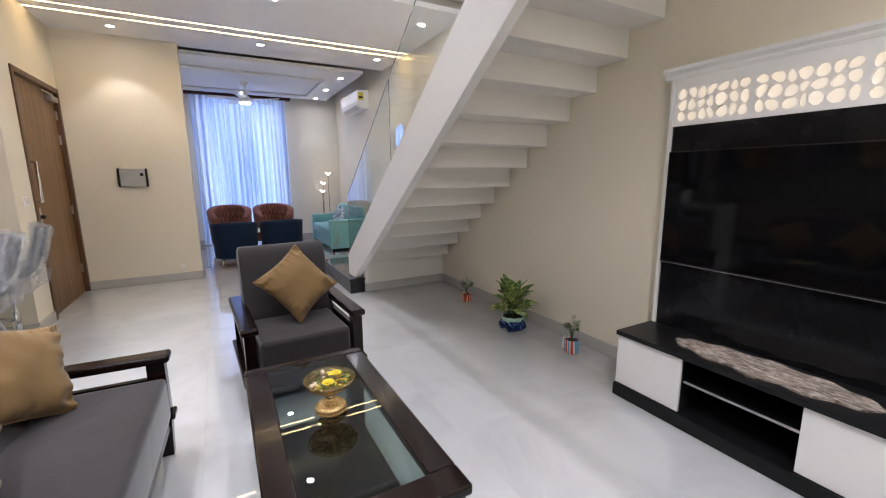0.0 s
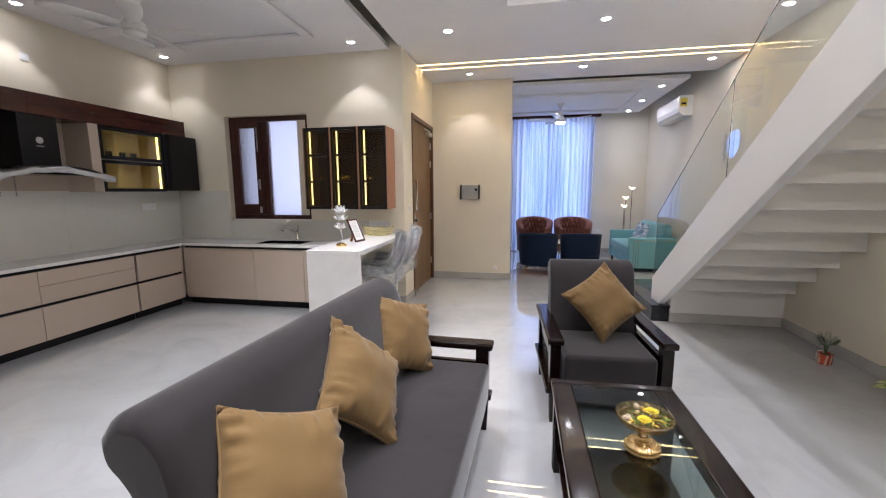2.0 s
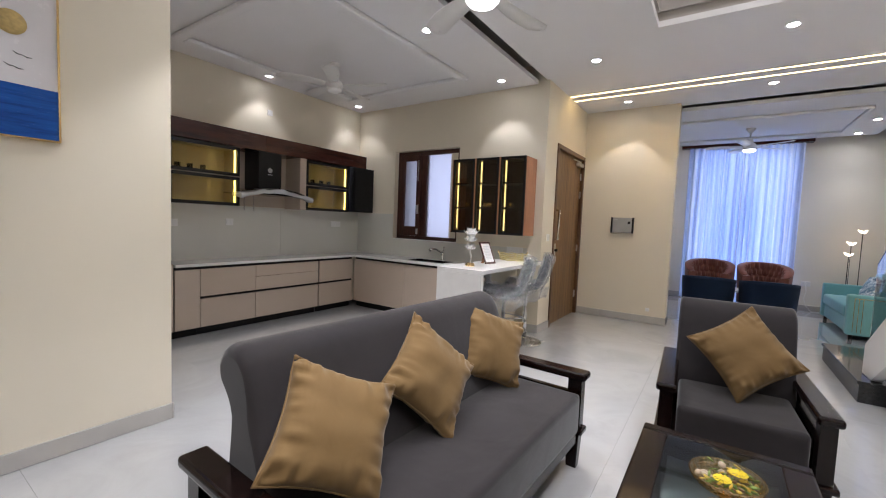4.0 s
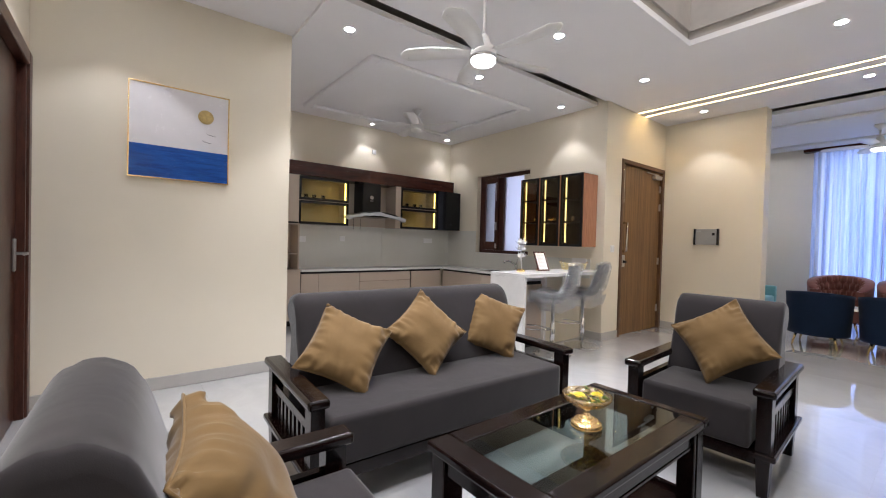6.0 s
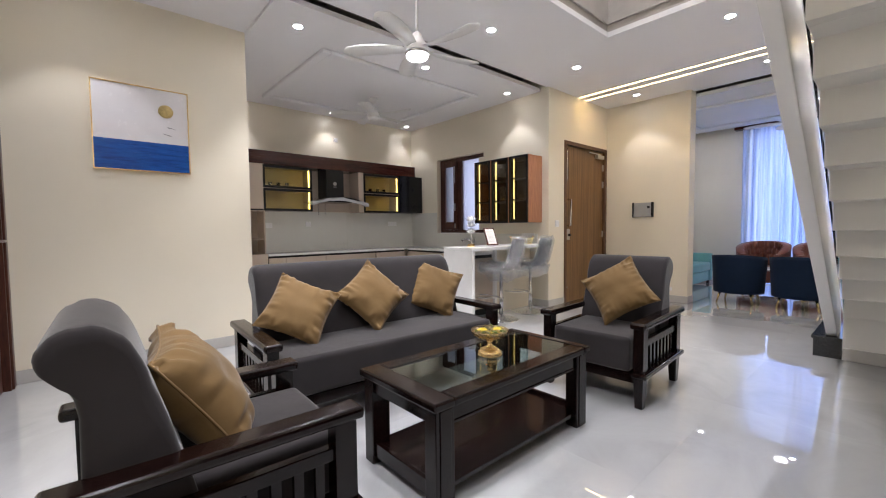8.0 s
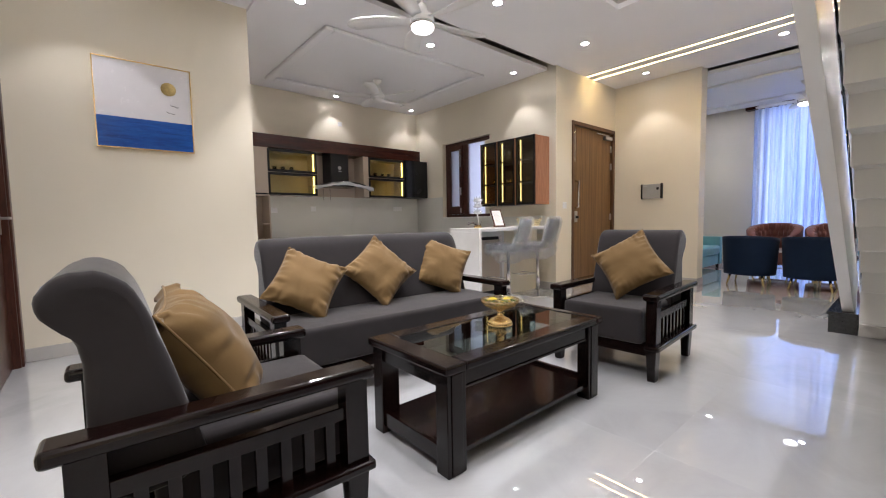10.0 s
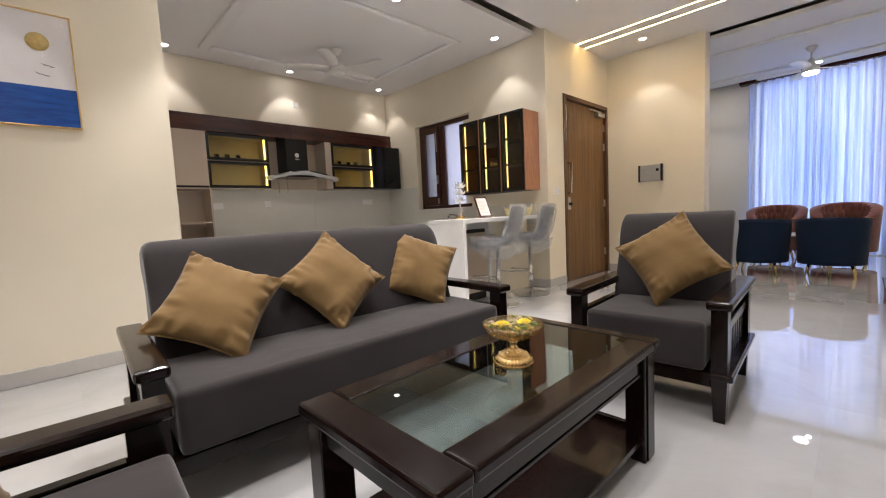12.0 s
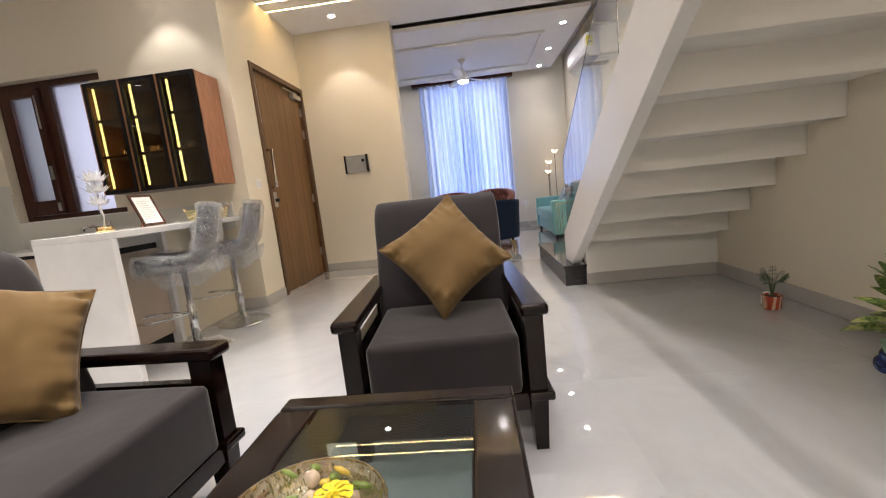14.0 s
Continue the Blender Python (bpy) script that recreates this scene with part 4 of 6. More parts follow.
def seat_pad(w):
    bm = box(-w / 2, w / 2, 0.005, 0.56, 0.20, 0.40)
    bmesh.ops.bevel(bm, geom=bm.edges[:], offset=0.03, segments=4, affect="EDGES", profile=0.6)
    return smooth(bm)


def wooden_seat(name, loc, rz, w, label, category, group=""):
    """Slatted hardwood seat that faces -y, with w across the arms."""
    t = thing(name, loc, rz, label, category, group)
    hw, aw, D = w / 2, 0.095, 0.755
    for s in (-1, 1):
        x0, x1 = sorted((s * hw, s * (hw - aw)))
        part("arm", box(x0, x1, -0.012, D, 0.457, 0.495, 0.013, 3), SOFA_WOOD, t, "polished dark wooden armrest")
        xa, xb = sorted((s * (hw - 0.018), s * (hw - 0.078)))
        for y in (0.012, 0.645):
            b = bmesh.new()
            vs = []
            for z, k in ((0.0, 0.72), (0.19, 1.0), (0.457, 1.0)):
                cx, hx2, y1 = (xa + xb) / 2, (xb - xa) / 2 * k, y + 0.035
                vs.append([b.verts.new((cx + i * hx2, y1 + j * 0.036 * k, z)) for i, j in ((-1, -1), (1, -1), (1, 1), (-1, 1))])
            for a, c in zip(vs, vs[1:]):
                for i in range(4):
                    b.faces.new((a[i], a[(i + 1) % 4], c[(i + 1) % 4], c[i]))
            b.faces.new(vs[0][::-1])
            b.faces.new(vs[-1])
            part("leg", b, SOFA_WOOD, t)
        part("lower_rail", box(*sorted((s * (hw + 0.004), s * (hw - 0.085))), -0.005, 0.735, 0.178, 0.207, 0.008), SOFA_WOOD, t)
        part("upper_rail", box(xa + 0.012, xb - 0.012, 0.083, 0.645, 0.345, 0.385, 0.003), SOFA_WOOD, t)
        for i in range(8):
            y = 0.112 + i * 0.066
            part("slat", box(xa + 0.02, xb - 0.02, y, y + 0.03, 0.207, 0.346, 0.002), SOFA_WOOD, t)
    part("front_rail", box(-hw + 0.078, hw - 0.078, 0.02, 0.05, 0.14, 0.199, 0.004), SOFA_WOOD, t)
    part("back_rail", box(-hw + 0.078, hw - 0.078, 0.655, 0.69, 0.14, 0.33, 0.004), SOFA_WOOD, t)
    part("seat_board", box(-hw + 0.085, hw - 0.085, 0.05, 0.655, 0.165, 0.199), SOFA_WOOD, t)
    part("seat_cushion", seat_pad(w - 0.20), GREY_FABRIC, t, "charcoal grey upholstered seat")
    back = part("back_cushion", back_bolster(w - (0.165 if w > 1 else 0.15)), GREY_FABRIC, t, "charcoal grey back with a rolled top")
    if w > 1:
        back.location = (0.022, -0.03, 0)
    t.scale = (1, 1.02, 1.077)
    return t


wooden_seat("sofa", (-0.155, 1.63, 0), 87.6, 1.725, "three seat charcoal grey sofa with slatted dark wooden arms", "sofa")
wooden_seat("armchair", (0.56, 2.575, 0), 3, 0.72, "charcoal grey armchair with dark wooden arms, facing the coffee table", "armchair", "armchairs by the coffee table")
wooden_seat("armchair", (0.405, 0.79, 0), 178, 0.70, "charcoal grey armchair with dark wooden arms, its back to the wall", "armchair", "armchairs by the coffee table")


def pillow(size, thick, seed, n=40):
    bm = bmesh.new()
    h = size / 2
    top, bot = [], []
    for i in range(n + 1):
        rt, rb = [], []
        for j in range(n + 1):
            u, v = -1 + 2 * i / n, -1 + 2 * j / n
            # sides drawn in between the corners
            px = u * h * (1 - 0.115 * (1 - v * v) * abs(u) ** 3)
            py = v * h * (1 - 0.115 * (1 - u * u) * abs(v) ** 3)
            prof = ((1 - abs(u) ** 2.6) * (1 - abs(v) ** 2.6)) ** 0.58
            w = noise.noise(Vector((u * 2.2 + seed, v * 2.2, seed))) * 0.012 * prof
            # gathers run in from the seams, uneven in length and depth
            for e, along, side in ((1 - abs(u), v, u), (1 - abs(v), u, v)):
                g = noise.noise(Vector((along * 7.0, seed + (3 if side > 0 else 7), e * 1.2)))
                w += 0.034 * g * math.exp(-(e / 0.34) ** 2) * min(1, e / 0.06) * (0.45 + 0.55 * abs(along))
            dg = abs(abs(u) - abs(v))
            w -= 0.007 * math.exp(-(dg / 0.10) ** 2) * max(0.0, abs(u * v) - 0.25) * (1 if noise.noise(Vector((u + seed, v, 3))) > -0.1 else 0.2)
            z = thick / 2 * prof + 0.004
            rt.append(bm.verts.new((px, py, z + w)))
            rb.append(bm.verts.new((px, py, -z - w)))
        top.append(rt)
        bot.append(rb)
    for i in range(n):
        for j in range(n):
            bm.faces.new((top[i][j], top[i + 1][j], top[i + 1][j + 1], top[i][j + 1])).smooth = True
            bm.faces.new((bot[i][j], bot[i][j + 1], bot[i + 1][j + 1], bot[i + 1][j])).smooth = True
    ring = [(i, 0) for i in range(n)] + [(n, j) for j in range(n)] + [(i, n) for i in range(n, 0, -1)] + [(0, j) for j in range(n, 0, -1)]
    for (a, b_), (c, d) in zip(ring, ring[1:] + ring[:1]):
        bm.faces.new((top[a][b_], bot[a][b_], bot[c][d], top[c][d])).smooth = True
    bmesh.ops.recalc_face_normals(bm, faces=bm.faces[:])
    return bm


def seam_of(size):
    h = size / 2
    pts = []
    for a, c in (((-1, -1), (1, -1)), ((1, -1), (1, 1)), ((1, 1), (-1, 1)), ((-1, 1), (-1, -1))):
        for k in range(10):
            t = k / 10
            u, v = a[0] + (c[0] - a[0]) * t, a[1] + (c[1] - a[1]) * t
            pts.append((u * h * (1 - 0.115 * (1 - v * v) * abs(u) ** 3), v * h * (1 - 0.115 * (1 - u * u) * abs(v) ** 3), 0))
    pts.append(pts[0])
    return pts


def cushion(center, normal, spin, size, seed, label, mat=GOLD_FABRIC, thick=0.15):
    """A square cushion whose broad side faces along normal, turned in its plane by spin degrees."""
    n = Vector(normal).normalized()
    t = new("cushion")
    if isinstance(spin, tuple):
        # spin may also be the direction of one corner
        d = Vector(spin)
        d = (d - n * d.dot(n)).normalized()
        q = Matrix((d, n.cross(d), n)).transposed().to_4x4() @ pose(0, 0, 0, 0, 0, -45)
    else:
        q = n.to_track_quat("Z", "Y").to_matrix().to_4x4() @ pose(0, 0, 0, 0, 0, spin)
    t.matrix_world = Matrix.Translation(center) @ q
    tagged(t, label, "cushion", "scatter cushions")
    part("cover", pillow(size, thick, seed), mat, t)
    part("piping", tube(seam_of(size), 0.0045, 6), mat, t)
    return t


cushion((-0.573, 1.106, 0.623), (0.793, -0.191, 0.579), (-0.606, -0.135, 0.784), 0.395, 1.3, "mustard gold square cushion leaning on the sofa back")
cushion((-0.573, 1.64, 0.647), (0.856, -0.113, 0.504), (-0.486, 0.153, 0.86), 0.40, 4.1, "mustard gold cushion standing on its corner on the sofa")
cushion((-0.577, 2.218, 0.632), (0.807, -0.401, 0.434), (-0.533, -0.177, 0.827), 0.395, 7.7, "mustard gold square cushion in the sofa corner")
cushion((0.577, 2.956, 0.666), (0.186, -0.845, 0.502), (0.075, 0.521, 0.85), 0.392, 2.2, "mustard gold cushion standing on its corner on an armchair")
cushion((0.391, 0.385, 0.60), (0.16, 0.80, 0.56), 4, 0.415, 9.4, "mustard gold square cushion leaning on an armchair back", GOLD_FABRIC, 0.20)

# ---- coffee table ----
ct = thing("coffee_table", (0.4805, 1.658, 0), 0, "polished dark wooden coffee table with a tinted glass top", "coffee table")
A, B, H = 0.283, 0.5755, 0.448
BW = 0.098
BN, BF = 0.108, 0.060
b = box(-A, A, -B, -B + BN, H - 0.038, H, 0.010, 3)
part("top_rail", b, SOFA_WOOD, ct)
part("top_rail", box(-A, A, B - BF, B, H - 0.038, H, 0.010, 3), SOFA_WOOD, ct)
part("top_rail", box(-A, -A + BW, -B + BN + 0.0008, B - BF - 0.0008, H - 0.038, H - 0.0006, 0.010, 3), SOFA_WOOD, ct)
part("top_rail", box(A - BW, A, -B + BN + 0.0008, B - BF - 0.0008, H - 0.038, H - 0.0006, 0.010, 3), SOFA_WOOD, ct)
part("glass_top", box(-A + BW - 0.004, A - BW + 0.004, -B + BN - 0.004, B - BF + 0.004, H - 0.012, H - 0.004, 0.001), TINTED, ct, "green tinted glass inset").visible_shadow = False
for s in (-1, 1):
    for r in (-1, 1):
        x0, x1 = sorted((s * (A - 0.016), s * (A - 0.088)))
        y0, y1 = sorted((r * (B - 0.018), r * (B - 0.115)))
        b = box(x0, x1, y0, y1, 0, H - 0.038, 0.004)
        lg = part("leg", b, SOFA_WOOD, ct)
        xo = s * (A - 0.0155)
        part("leg_band", box(*sorted((xo, xo + s * 0.004)), y0 + 0.02, y1 - 0.02, 0.004, H - 0.042, 0.002), SOFA_WOOD, lg)
for s in (-1, 1):
    x0, x1 = sorted((s * (A - 0.030), s * (A - 0.052)))
    part("apron", box(x0, x1, -B + 0.115, B - 0.115, H - 0.105, H - 0.038, 0.003), SOFA_WOOD, ct)
    part("apron_bead", box(x0 - 0.003, x1 + 0.003, -B + 0.115, B - 0.115, H - 0.118, H - 0.105, 0.003), SOFA_WOOD, ct)
    y0, y1 = sorted((s * (B - 0.030), s * (B - 0.052)))
    part("apron", box(-A + 0.088, A - 0.088, y0, y1, H - 0.105, H - 0.038, 0.003), SOFA_WOOD, ct)
    part("shelf_edge", box(-A + 0.088, A - 0.088, y0, y1, 0.035, 0.105, 0.003), SOFA_WOOD, ct)
part("shelf", box(-A + 0.036, A - 0.036, -B + 0.0525, B - 0.0525, 0.062, 0.085, 0.003), SOFA_WOOD, ct)

# footed bowl
bowl = thing("footed_bowl", (0.485, 1.698, H - 0.004), 0, "gold footed cut glass bowl of potpourri on the coffee table", "bowl")
bowl.scale = (1, 1, 0.88)
part("foot", lathe([(0.058, 0), (0.061, 0.005), (0.058, 0.011), (0.060, 0.017), (0.057, 0.026), (0.048, 0.036), (0.036, 0.044), (0.025, 0.050), (0.017, 0.056), (0.015, 0.062)], 96, flute=(28, 0.045)), GOLD, bowl, "ribbed gold foot")
for rz, rr, nb in ((0.010, 0.060, 34), (0.024, 0.0575, 32), (0.037, 0.046, 28), (0.047, 0.030, 20)):
    bm = bmesh.new()
    for i in range(nb):
        a = 2 * math.pi * i / nb
        bmesh.ops.create_icosphere(bm, subdivisions=1, radius=0.0042, matrix=Matrix.Translation((rr * math.cos(a), rr * math.sin(a), rz)))
    part("bead_ring", smooth(bm), GOLD, bowl)
part("stem", lathe([(0.014, 0.058), (0.018, 0.064), (0.014, 0.070), (0.013, 0.080), (0.018, 0.088), (0.012, 0.094)], 32), GOLD, bowl)
part("bowl_body", lathe([(0.012, 0.094), (0.045, 0.102), (0.075, 0.118), (0.093, 0.140), (0.098, 0.155), (0.094, 0.156), (0.088, 0.141), (0.071, 0.121), (0.042, 0.106), (0.001, 0.101)], 144, flute=(36, 0.02)), BOWL_GLASS, bowl, "amber cut glass bowl").visible_shadow = False
part("rim", lathe([(0.0965, 0.153), (0.0985, 0.156), (0.0965, 0.159), (0.0945, 0.156), (0.0965, 0.153)], 48, cap=False), BOWL_GLASS, bowl)
pot = thing("potpourri", (0.485, 1.698, H + 0.088), 0, "dried petals, pebbles and yellow flowers in the bowl", "potpourri")
rnd = random.Random(4)
PETAL_MATS = [mottled("dried_leaf_green", (0.13, 0.19, 0.03), 0.3, 30), mottled("dried_leaf_brown", (0.16, 0.09, 0.035), 0.3, 30), mottled("dried_petal_yellow", (0.55, 0.38, 0.05), 0.2, 30), mottled("pebble_blush", (0.42, 0.33, 0.24), 0.15, 30)]
YELLOW = mottled("yellow_flower_petal", (0.80, 0.62, 0.02), 0.1, 40, 0.6)
for i in range(80):
    a, rr = rnd.uniform(0, 6.28), 0.076 * math.sqrt(rnd.random())
    z = 0.016 + 0.30 * rr + rnd.uniform(-0.004, 0.014)
    k = (0, 1, 2, 3, 0, 0, 2, 1, 3, 0)[rnd.randrange(10)]
    bm = bmesh.new()
    bmesh.ops.create_icosphere(bm, subdivisions=1, radius=1)
    sx, sy, sz = (0.013, 0.011, 0.009) if k == 3 else (rnd.uniform(0.010, 0.02), rnd.uniform(0.005, 0.009), 0.0022)
    bmesh.ops.transform(bm, matrix=pose(rr * math.cos(a), rr * math.sin(a), z, rnd.uniform(-40, 40), rnd.uniform(-40, 40), rnd.uniform(0, 360)) @ Matrix.Diagonal((sx, sy, sz, 1)), verts=bm.verts[:])
    part("pebble" if k == 3 else "petal", smooth(bm), PETAL_MATS[k], pot)
for fx, fy in ((-0.012, -0.04), (0.03, 0.022)):
    bm = bmesh.new()
    for ring_, (n, r1, up) in enumerate(((11, 0.023, 0.004), (9, 0.017, 0.009), (6, 0.010, 0.012))):
        for i in range(n):
            a = 2 * math.pi * i / n + ring_ * 0.4
            p = [Vector((0.003 * math.cos(a + 1.57), 0.003 * math.sin(a + 1.57), 0.004 + up * 0.4)), Vector((r1 * math.cos(a - 0.27), r1 * math.sin(a - 0.27), up)), Vector((r1 * 1.08 * math.cos(a), r1 * 1.08 * math.sin(a), up + 0.001)), Vector((r1 * math.cos(a + 0.27), r1 * math.sin(a + 0.27), up)), Vector((-0.003 * math.cos(a + 1.57), -0.003 * math.sin(a + 1.57), 0.004 + up * 0.4))]
            bm.faces.new([bm.verts.new(v + Vector((fx, fy, 0.046))) for v in p])
    part("flower", bm, YELLOW, pot, "bright yellow flower head")

# ---- television wall unit ----
tv = thing("tv_unit", (XR - 0.001, 1.097, 0), 0, "black and white television wall unit with a lit lattice top", "tv unit")
tv.scale = (0.86, 1.03, 1.02)
Y0, Y1 = -0.632, 0.632
part("base_plinth", box(-0.495, 0, Y0, Y1, 0.0, 0.078, 0.006), BLACK_MATTE, tv, "black plinth")
part("base_top", box(-0.492, 0, Y0, Y1, 0.385, 0.412, 0.003), BLACK_MATTE, tv, "black worktop slab")
part("base_back", box(-0.03, -0.002, Y0 + 0.01, Y1 - 0.01, 0.079, 0.384), BLACK_MATTE, tv)
for y0, y1 in ((0.238, 0.622), (-0.622, -0.262)):
    part("cupboard", box(-0.455, -0.031, y0 + 0.012, y1, 0.079, 0.384), BLACK_MATTE, tv)
    part("cupboard_door", box(-0.475, -0.456, y0 + 0.004, y1, 0.081, 0.383, 0.002), WHITE_LAM, tv, "white laminate door")
    part("cupboard_side", box(-0.475, -0.031, *((y1 + 0.0005, y1 + 0.004) if y0 > 0 else (y0 - 0.004, y0 - 0.0005)), 0.081, 0.383), WHITE_LAM, tv)
part("shelf", box(-0.44, -0.031, -0.258, 0.236, 0.245, 0.256), BLACK_MATTE, tv)
part("glass_edge", box(-0.446, -0.4405, -0.258, 0.236, 0.2445, 0.2565), STEEL, tv)
part("back_panel", box(-0.10, -0.001, -0.60, 0.60, 0.4125, 1.60), BLACK_GLOSS, tv, "black gloss back panel")
for s in (-1, 1):
    part("side_post", box(-0.115, -0.001, *sorted((s * 0.601, s * 0.622)), 0.4125, 1.86, 0.002), WHITE_LAM, tv, "white side post")
part("lattice_backing", box(-0.06, -0.001, -0.60, 0.60, 1.601, 1.86), LATTICE_GLOW, tv, "warm backlight panel")
b = box(-0.11, -0.085, -0.60, 0.60, 1.601, 1.622)
box(-0.11, -0.085, -0.60, 0.60, 1.805, 1.86, bm=b)
for y0, y1 in ((-0.60, -0.585), (-0.205, -0.185), (0.20, 0.22), (0.585, 0.60)):
    box(-0.1095, -0.085, y0, y1, 1.622, 1.805, bm=b)
part("lattice_frame", b, WHITE_LAM, tv, "white lattice frame")


def lattice(y0, y1, z0, z1, seed):
    """A panel of rounded irregular cut-outs: cells of a jittered grid, each a ring from cell edge to hole edge."""
    rnd = random.Random(seed)
    bm = bmesh.new()
    nu, nv = 7, 3
    P = [[Vector((y0 + (y1 - y0) * (i + (rnd.uniform(-0.3, 0.3) if 0 < i < nu else 0)) / nu, z0 + (z1 - z0) * (j + (rnd.uniform(-0.3, 0.3) if 0 < j < nv else 0)) / nv)) for j in range(nv + 1)] for i in range(nu + 1)]
    for i in range(nu):
        for j in range(nv):
            q = [P[i][j], P[i + 1][j], P[i + 1][j + 1], P[i][j + 1]]
            c = sum(q, Vector((0, 0))) / 4
            outer, inner = [], []
            for k in range(4):
                a, d = q[k], q[(k + 1) % 4]
                for t in (0, 0.25, 0.5, 0.75):
                    p = a.lerp(d, t)
                    outer.append(p)
                    corner = abs(t - 0.5) * 2
                    inner.append(c + (p - c) * (0.86 - 0.26 * corner ** 2))
            m = len(outer)
            fo = [bm.verts.new((-0.11, p.x, p.y)) for p in outer]
            fi = [bm.verts.new((-0.11, p.x, p.y)) for p in inner]
            bi = [bm.verts.new((-0.095, p.x, p.y)) for p in inner]
            for k in range(m):
                l = (k + 1) % m
                bm.faces.new((fo[k], fi[k], fi[l], fo[l]))
                bm.faces.new((fi[k], bi[k], bi[l], fi[l]))
    return bm


for y0, y1, s in ((0.22, 0.585, 1), (-0.185, 0.20, 2), (-0.585, -0.205, 3)):
    part("lattice_panel", lattice(y0, y1, 1.622, 1.805, s), WHITE_LAM, tv, "white cut-out lattice panel")
b = prism([(-0.115, 1.86), (-0.125, 1.875), (-0.125, 1.885), (-0.15, 1.90), (-0.155, 1.918), (-0.001, 1.918), (-0.001, 1.86)], -0.66, 0.66, "y")
part("cornice", b, WHITE_LAM, tv, "white moulded cornice")
part("trim_strip", box(-0.104, -0.1005, -0.60, 0.60, 0.803, 0.812), STEEL, tv, "thin metal trim strip")
scr = thing("television", (XR - 0.091, 1.097, 0.83), 0, "large black flat screen television on the wall unit", "television")
scr.scale = (0.86, 1.03, 1.02)
part("housing", box(-0.035, -0.002, -0.582, 0.59, 0.0, 0.645, 0.004), BLACK_MATTE, scr)
part("screen", box(-0.038, -0.0355, -0.576, 0.584, 0.010, 0.639), TV_SCREEN, scr, "dark glossy screen")

run = bmesh.new()
outl = []
for i in range(96):
    a = 2 * math.pi * i / 96
    outl.append((-0.285 + 0.12 * math.sin(a) * (1 + 0.13 * math.cos(12 * a)), 0.42 * math.cos(a) * (1 + 0.01 * math.cos(14 * a))))
prism(outl, 0.0, 0.010, "z", bm=run)
FUR, _nt, _b = nodes_of("grey_mottled_fur", (0.3, 0.27, 0.25), 0.95)
_v = coords(_nt, (1.0, 0.35, 1))
_f = noise_node(_nt, _v, 70, 4, 0.7)
_g = noise_node(_nt, coords(_nt), 14, 3)
_s = _nt.nodes.new("ShaderNodeMath")
_s.operation = "MULTIPLY_ADD"
_s.inputs[1].default_value = 0.5
_nt.links.new(_g, _s.inputs[0])
_nt.links.new(_f, _s.inputs[2])
_nt.links.new(ramp(_nt, _s.outputs[0], [(0.55, (0.06, 0.045, 0.036)), (0.76, (0.25, 0.205, 0.17)), (0.98, (0.52, 0.46, 0.41))]), _b.inputs["Base Color"])
bump(_nt, _b, _f, 0.8, 0.008)
r_ = part("table_runner", run, FUR)
tagged(r_, "mottled grey scalloped runner lying on the television unit", "table runner")
r_.matrix_world = pose(XR + 0.025, 1.05, 0.4215)

# ---- picture and fuse panel ----
pic = thing("wall_picture", (XP + 0.001, 0.524, 1.979), 0, "seascape picture with gold sun in a thin gold frame", "picture")
PW, PH = 0.332, 0.354
SKYW = mottled("picture_pale_paint", (0.70, 0.68, 0.70), 0.03, 6, 0.25)
SEA = wood("picture_blue_paint", (0.003, 0.035, 0.19), (0.01, 0.09, 0.40), (1, 1, 9), 0.25, 4.0)
SUNG = mottled("picture_gold_leaf", (0.52, 0.38, 0.14), 0.2, 40, 0.4)
part("canvas", box(0, 0.022, -PW + 0.008, PW - 0.008, -PH + 0.008, PH - 0.008), SKYW, pic)
part("sea_panel", box(0.0225, 0.0245, -PW + 0.008, PW - 0.008, -PH + 0.008, -0.106), SEA, pic, "painted deep blue sea")
part("sun_disc", lathe([(0.0001, 0.003), (0.055, 0.003), (0.055, 0.0), (0.0001, 0.0)], 36), SUNG, pic, "gold leaf sun").matrix_local = pose(0.0225, 0.165, 0.170, 0, 90, 0)
for y, z in ((0.20, 0.03), (0.17, -0.03)):
    part("painted_bird", tube([(0.023, y - 0.03, z + 0.012), (0.023, y - 0.012, z + 0.002), (0.023, y, z + 0.004), (0.023, y + 0.018, z - 0.004), (0.023, y + 0.035, z - 0.002)], [0.001, 0.0025, 0.0015, 0.0025, 0.001], 6), BLACK_MATTE, pic)
b = box(0, 0.03, -PW, -PW + 0.008, -PH, PH)
box(0, 0.03, PW - 0.008, PW, -PH, PH, bm=b)
box(0, 0.0295, -PW + 0.008, PW - 0.008, -PH, -PH + 0.008, bm=b)
box(0, 0.0295, -PW + 0.008, PW - 0.008, PH - 0.008, PH, bm=b)
part("picture_frame", b, GOLD, pic, "thin gold picture frame")

fp = thing("fuse_panel", (-0.752, YP - 0.0005, 1.37), 0, "white fuse panel with dark side strips on the wall", "fuse panel")
part("cover", box(-0.13, 0.13, -0.045, 0, -0.108, 0.108, 0.006), mottled("grey_powder_coat", (0.40, 0.40, 0.39), 0.05, 8.0, 0.35, 0.05, 160, 0.03, 0.3), fp, "grey metal cover")
for s in (-1, 1):
    part("side_strip", box(*sorted((s * 0.131, s * 0.152)), -0.05, 0, -0.113, 0.113, 0.004), BLACK_MATTE, fp)
part("latch_window", box(0.075, 0.11, -0.048, -0.045, 0.02, 0.055, 0.001), BLACK_MATTE, fp)
part("label_bar", box(-0.11, -0.06, -0.0465, -0.045, 0.075, 0.083), STEEL, fp)

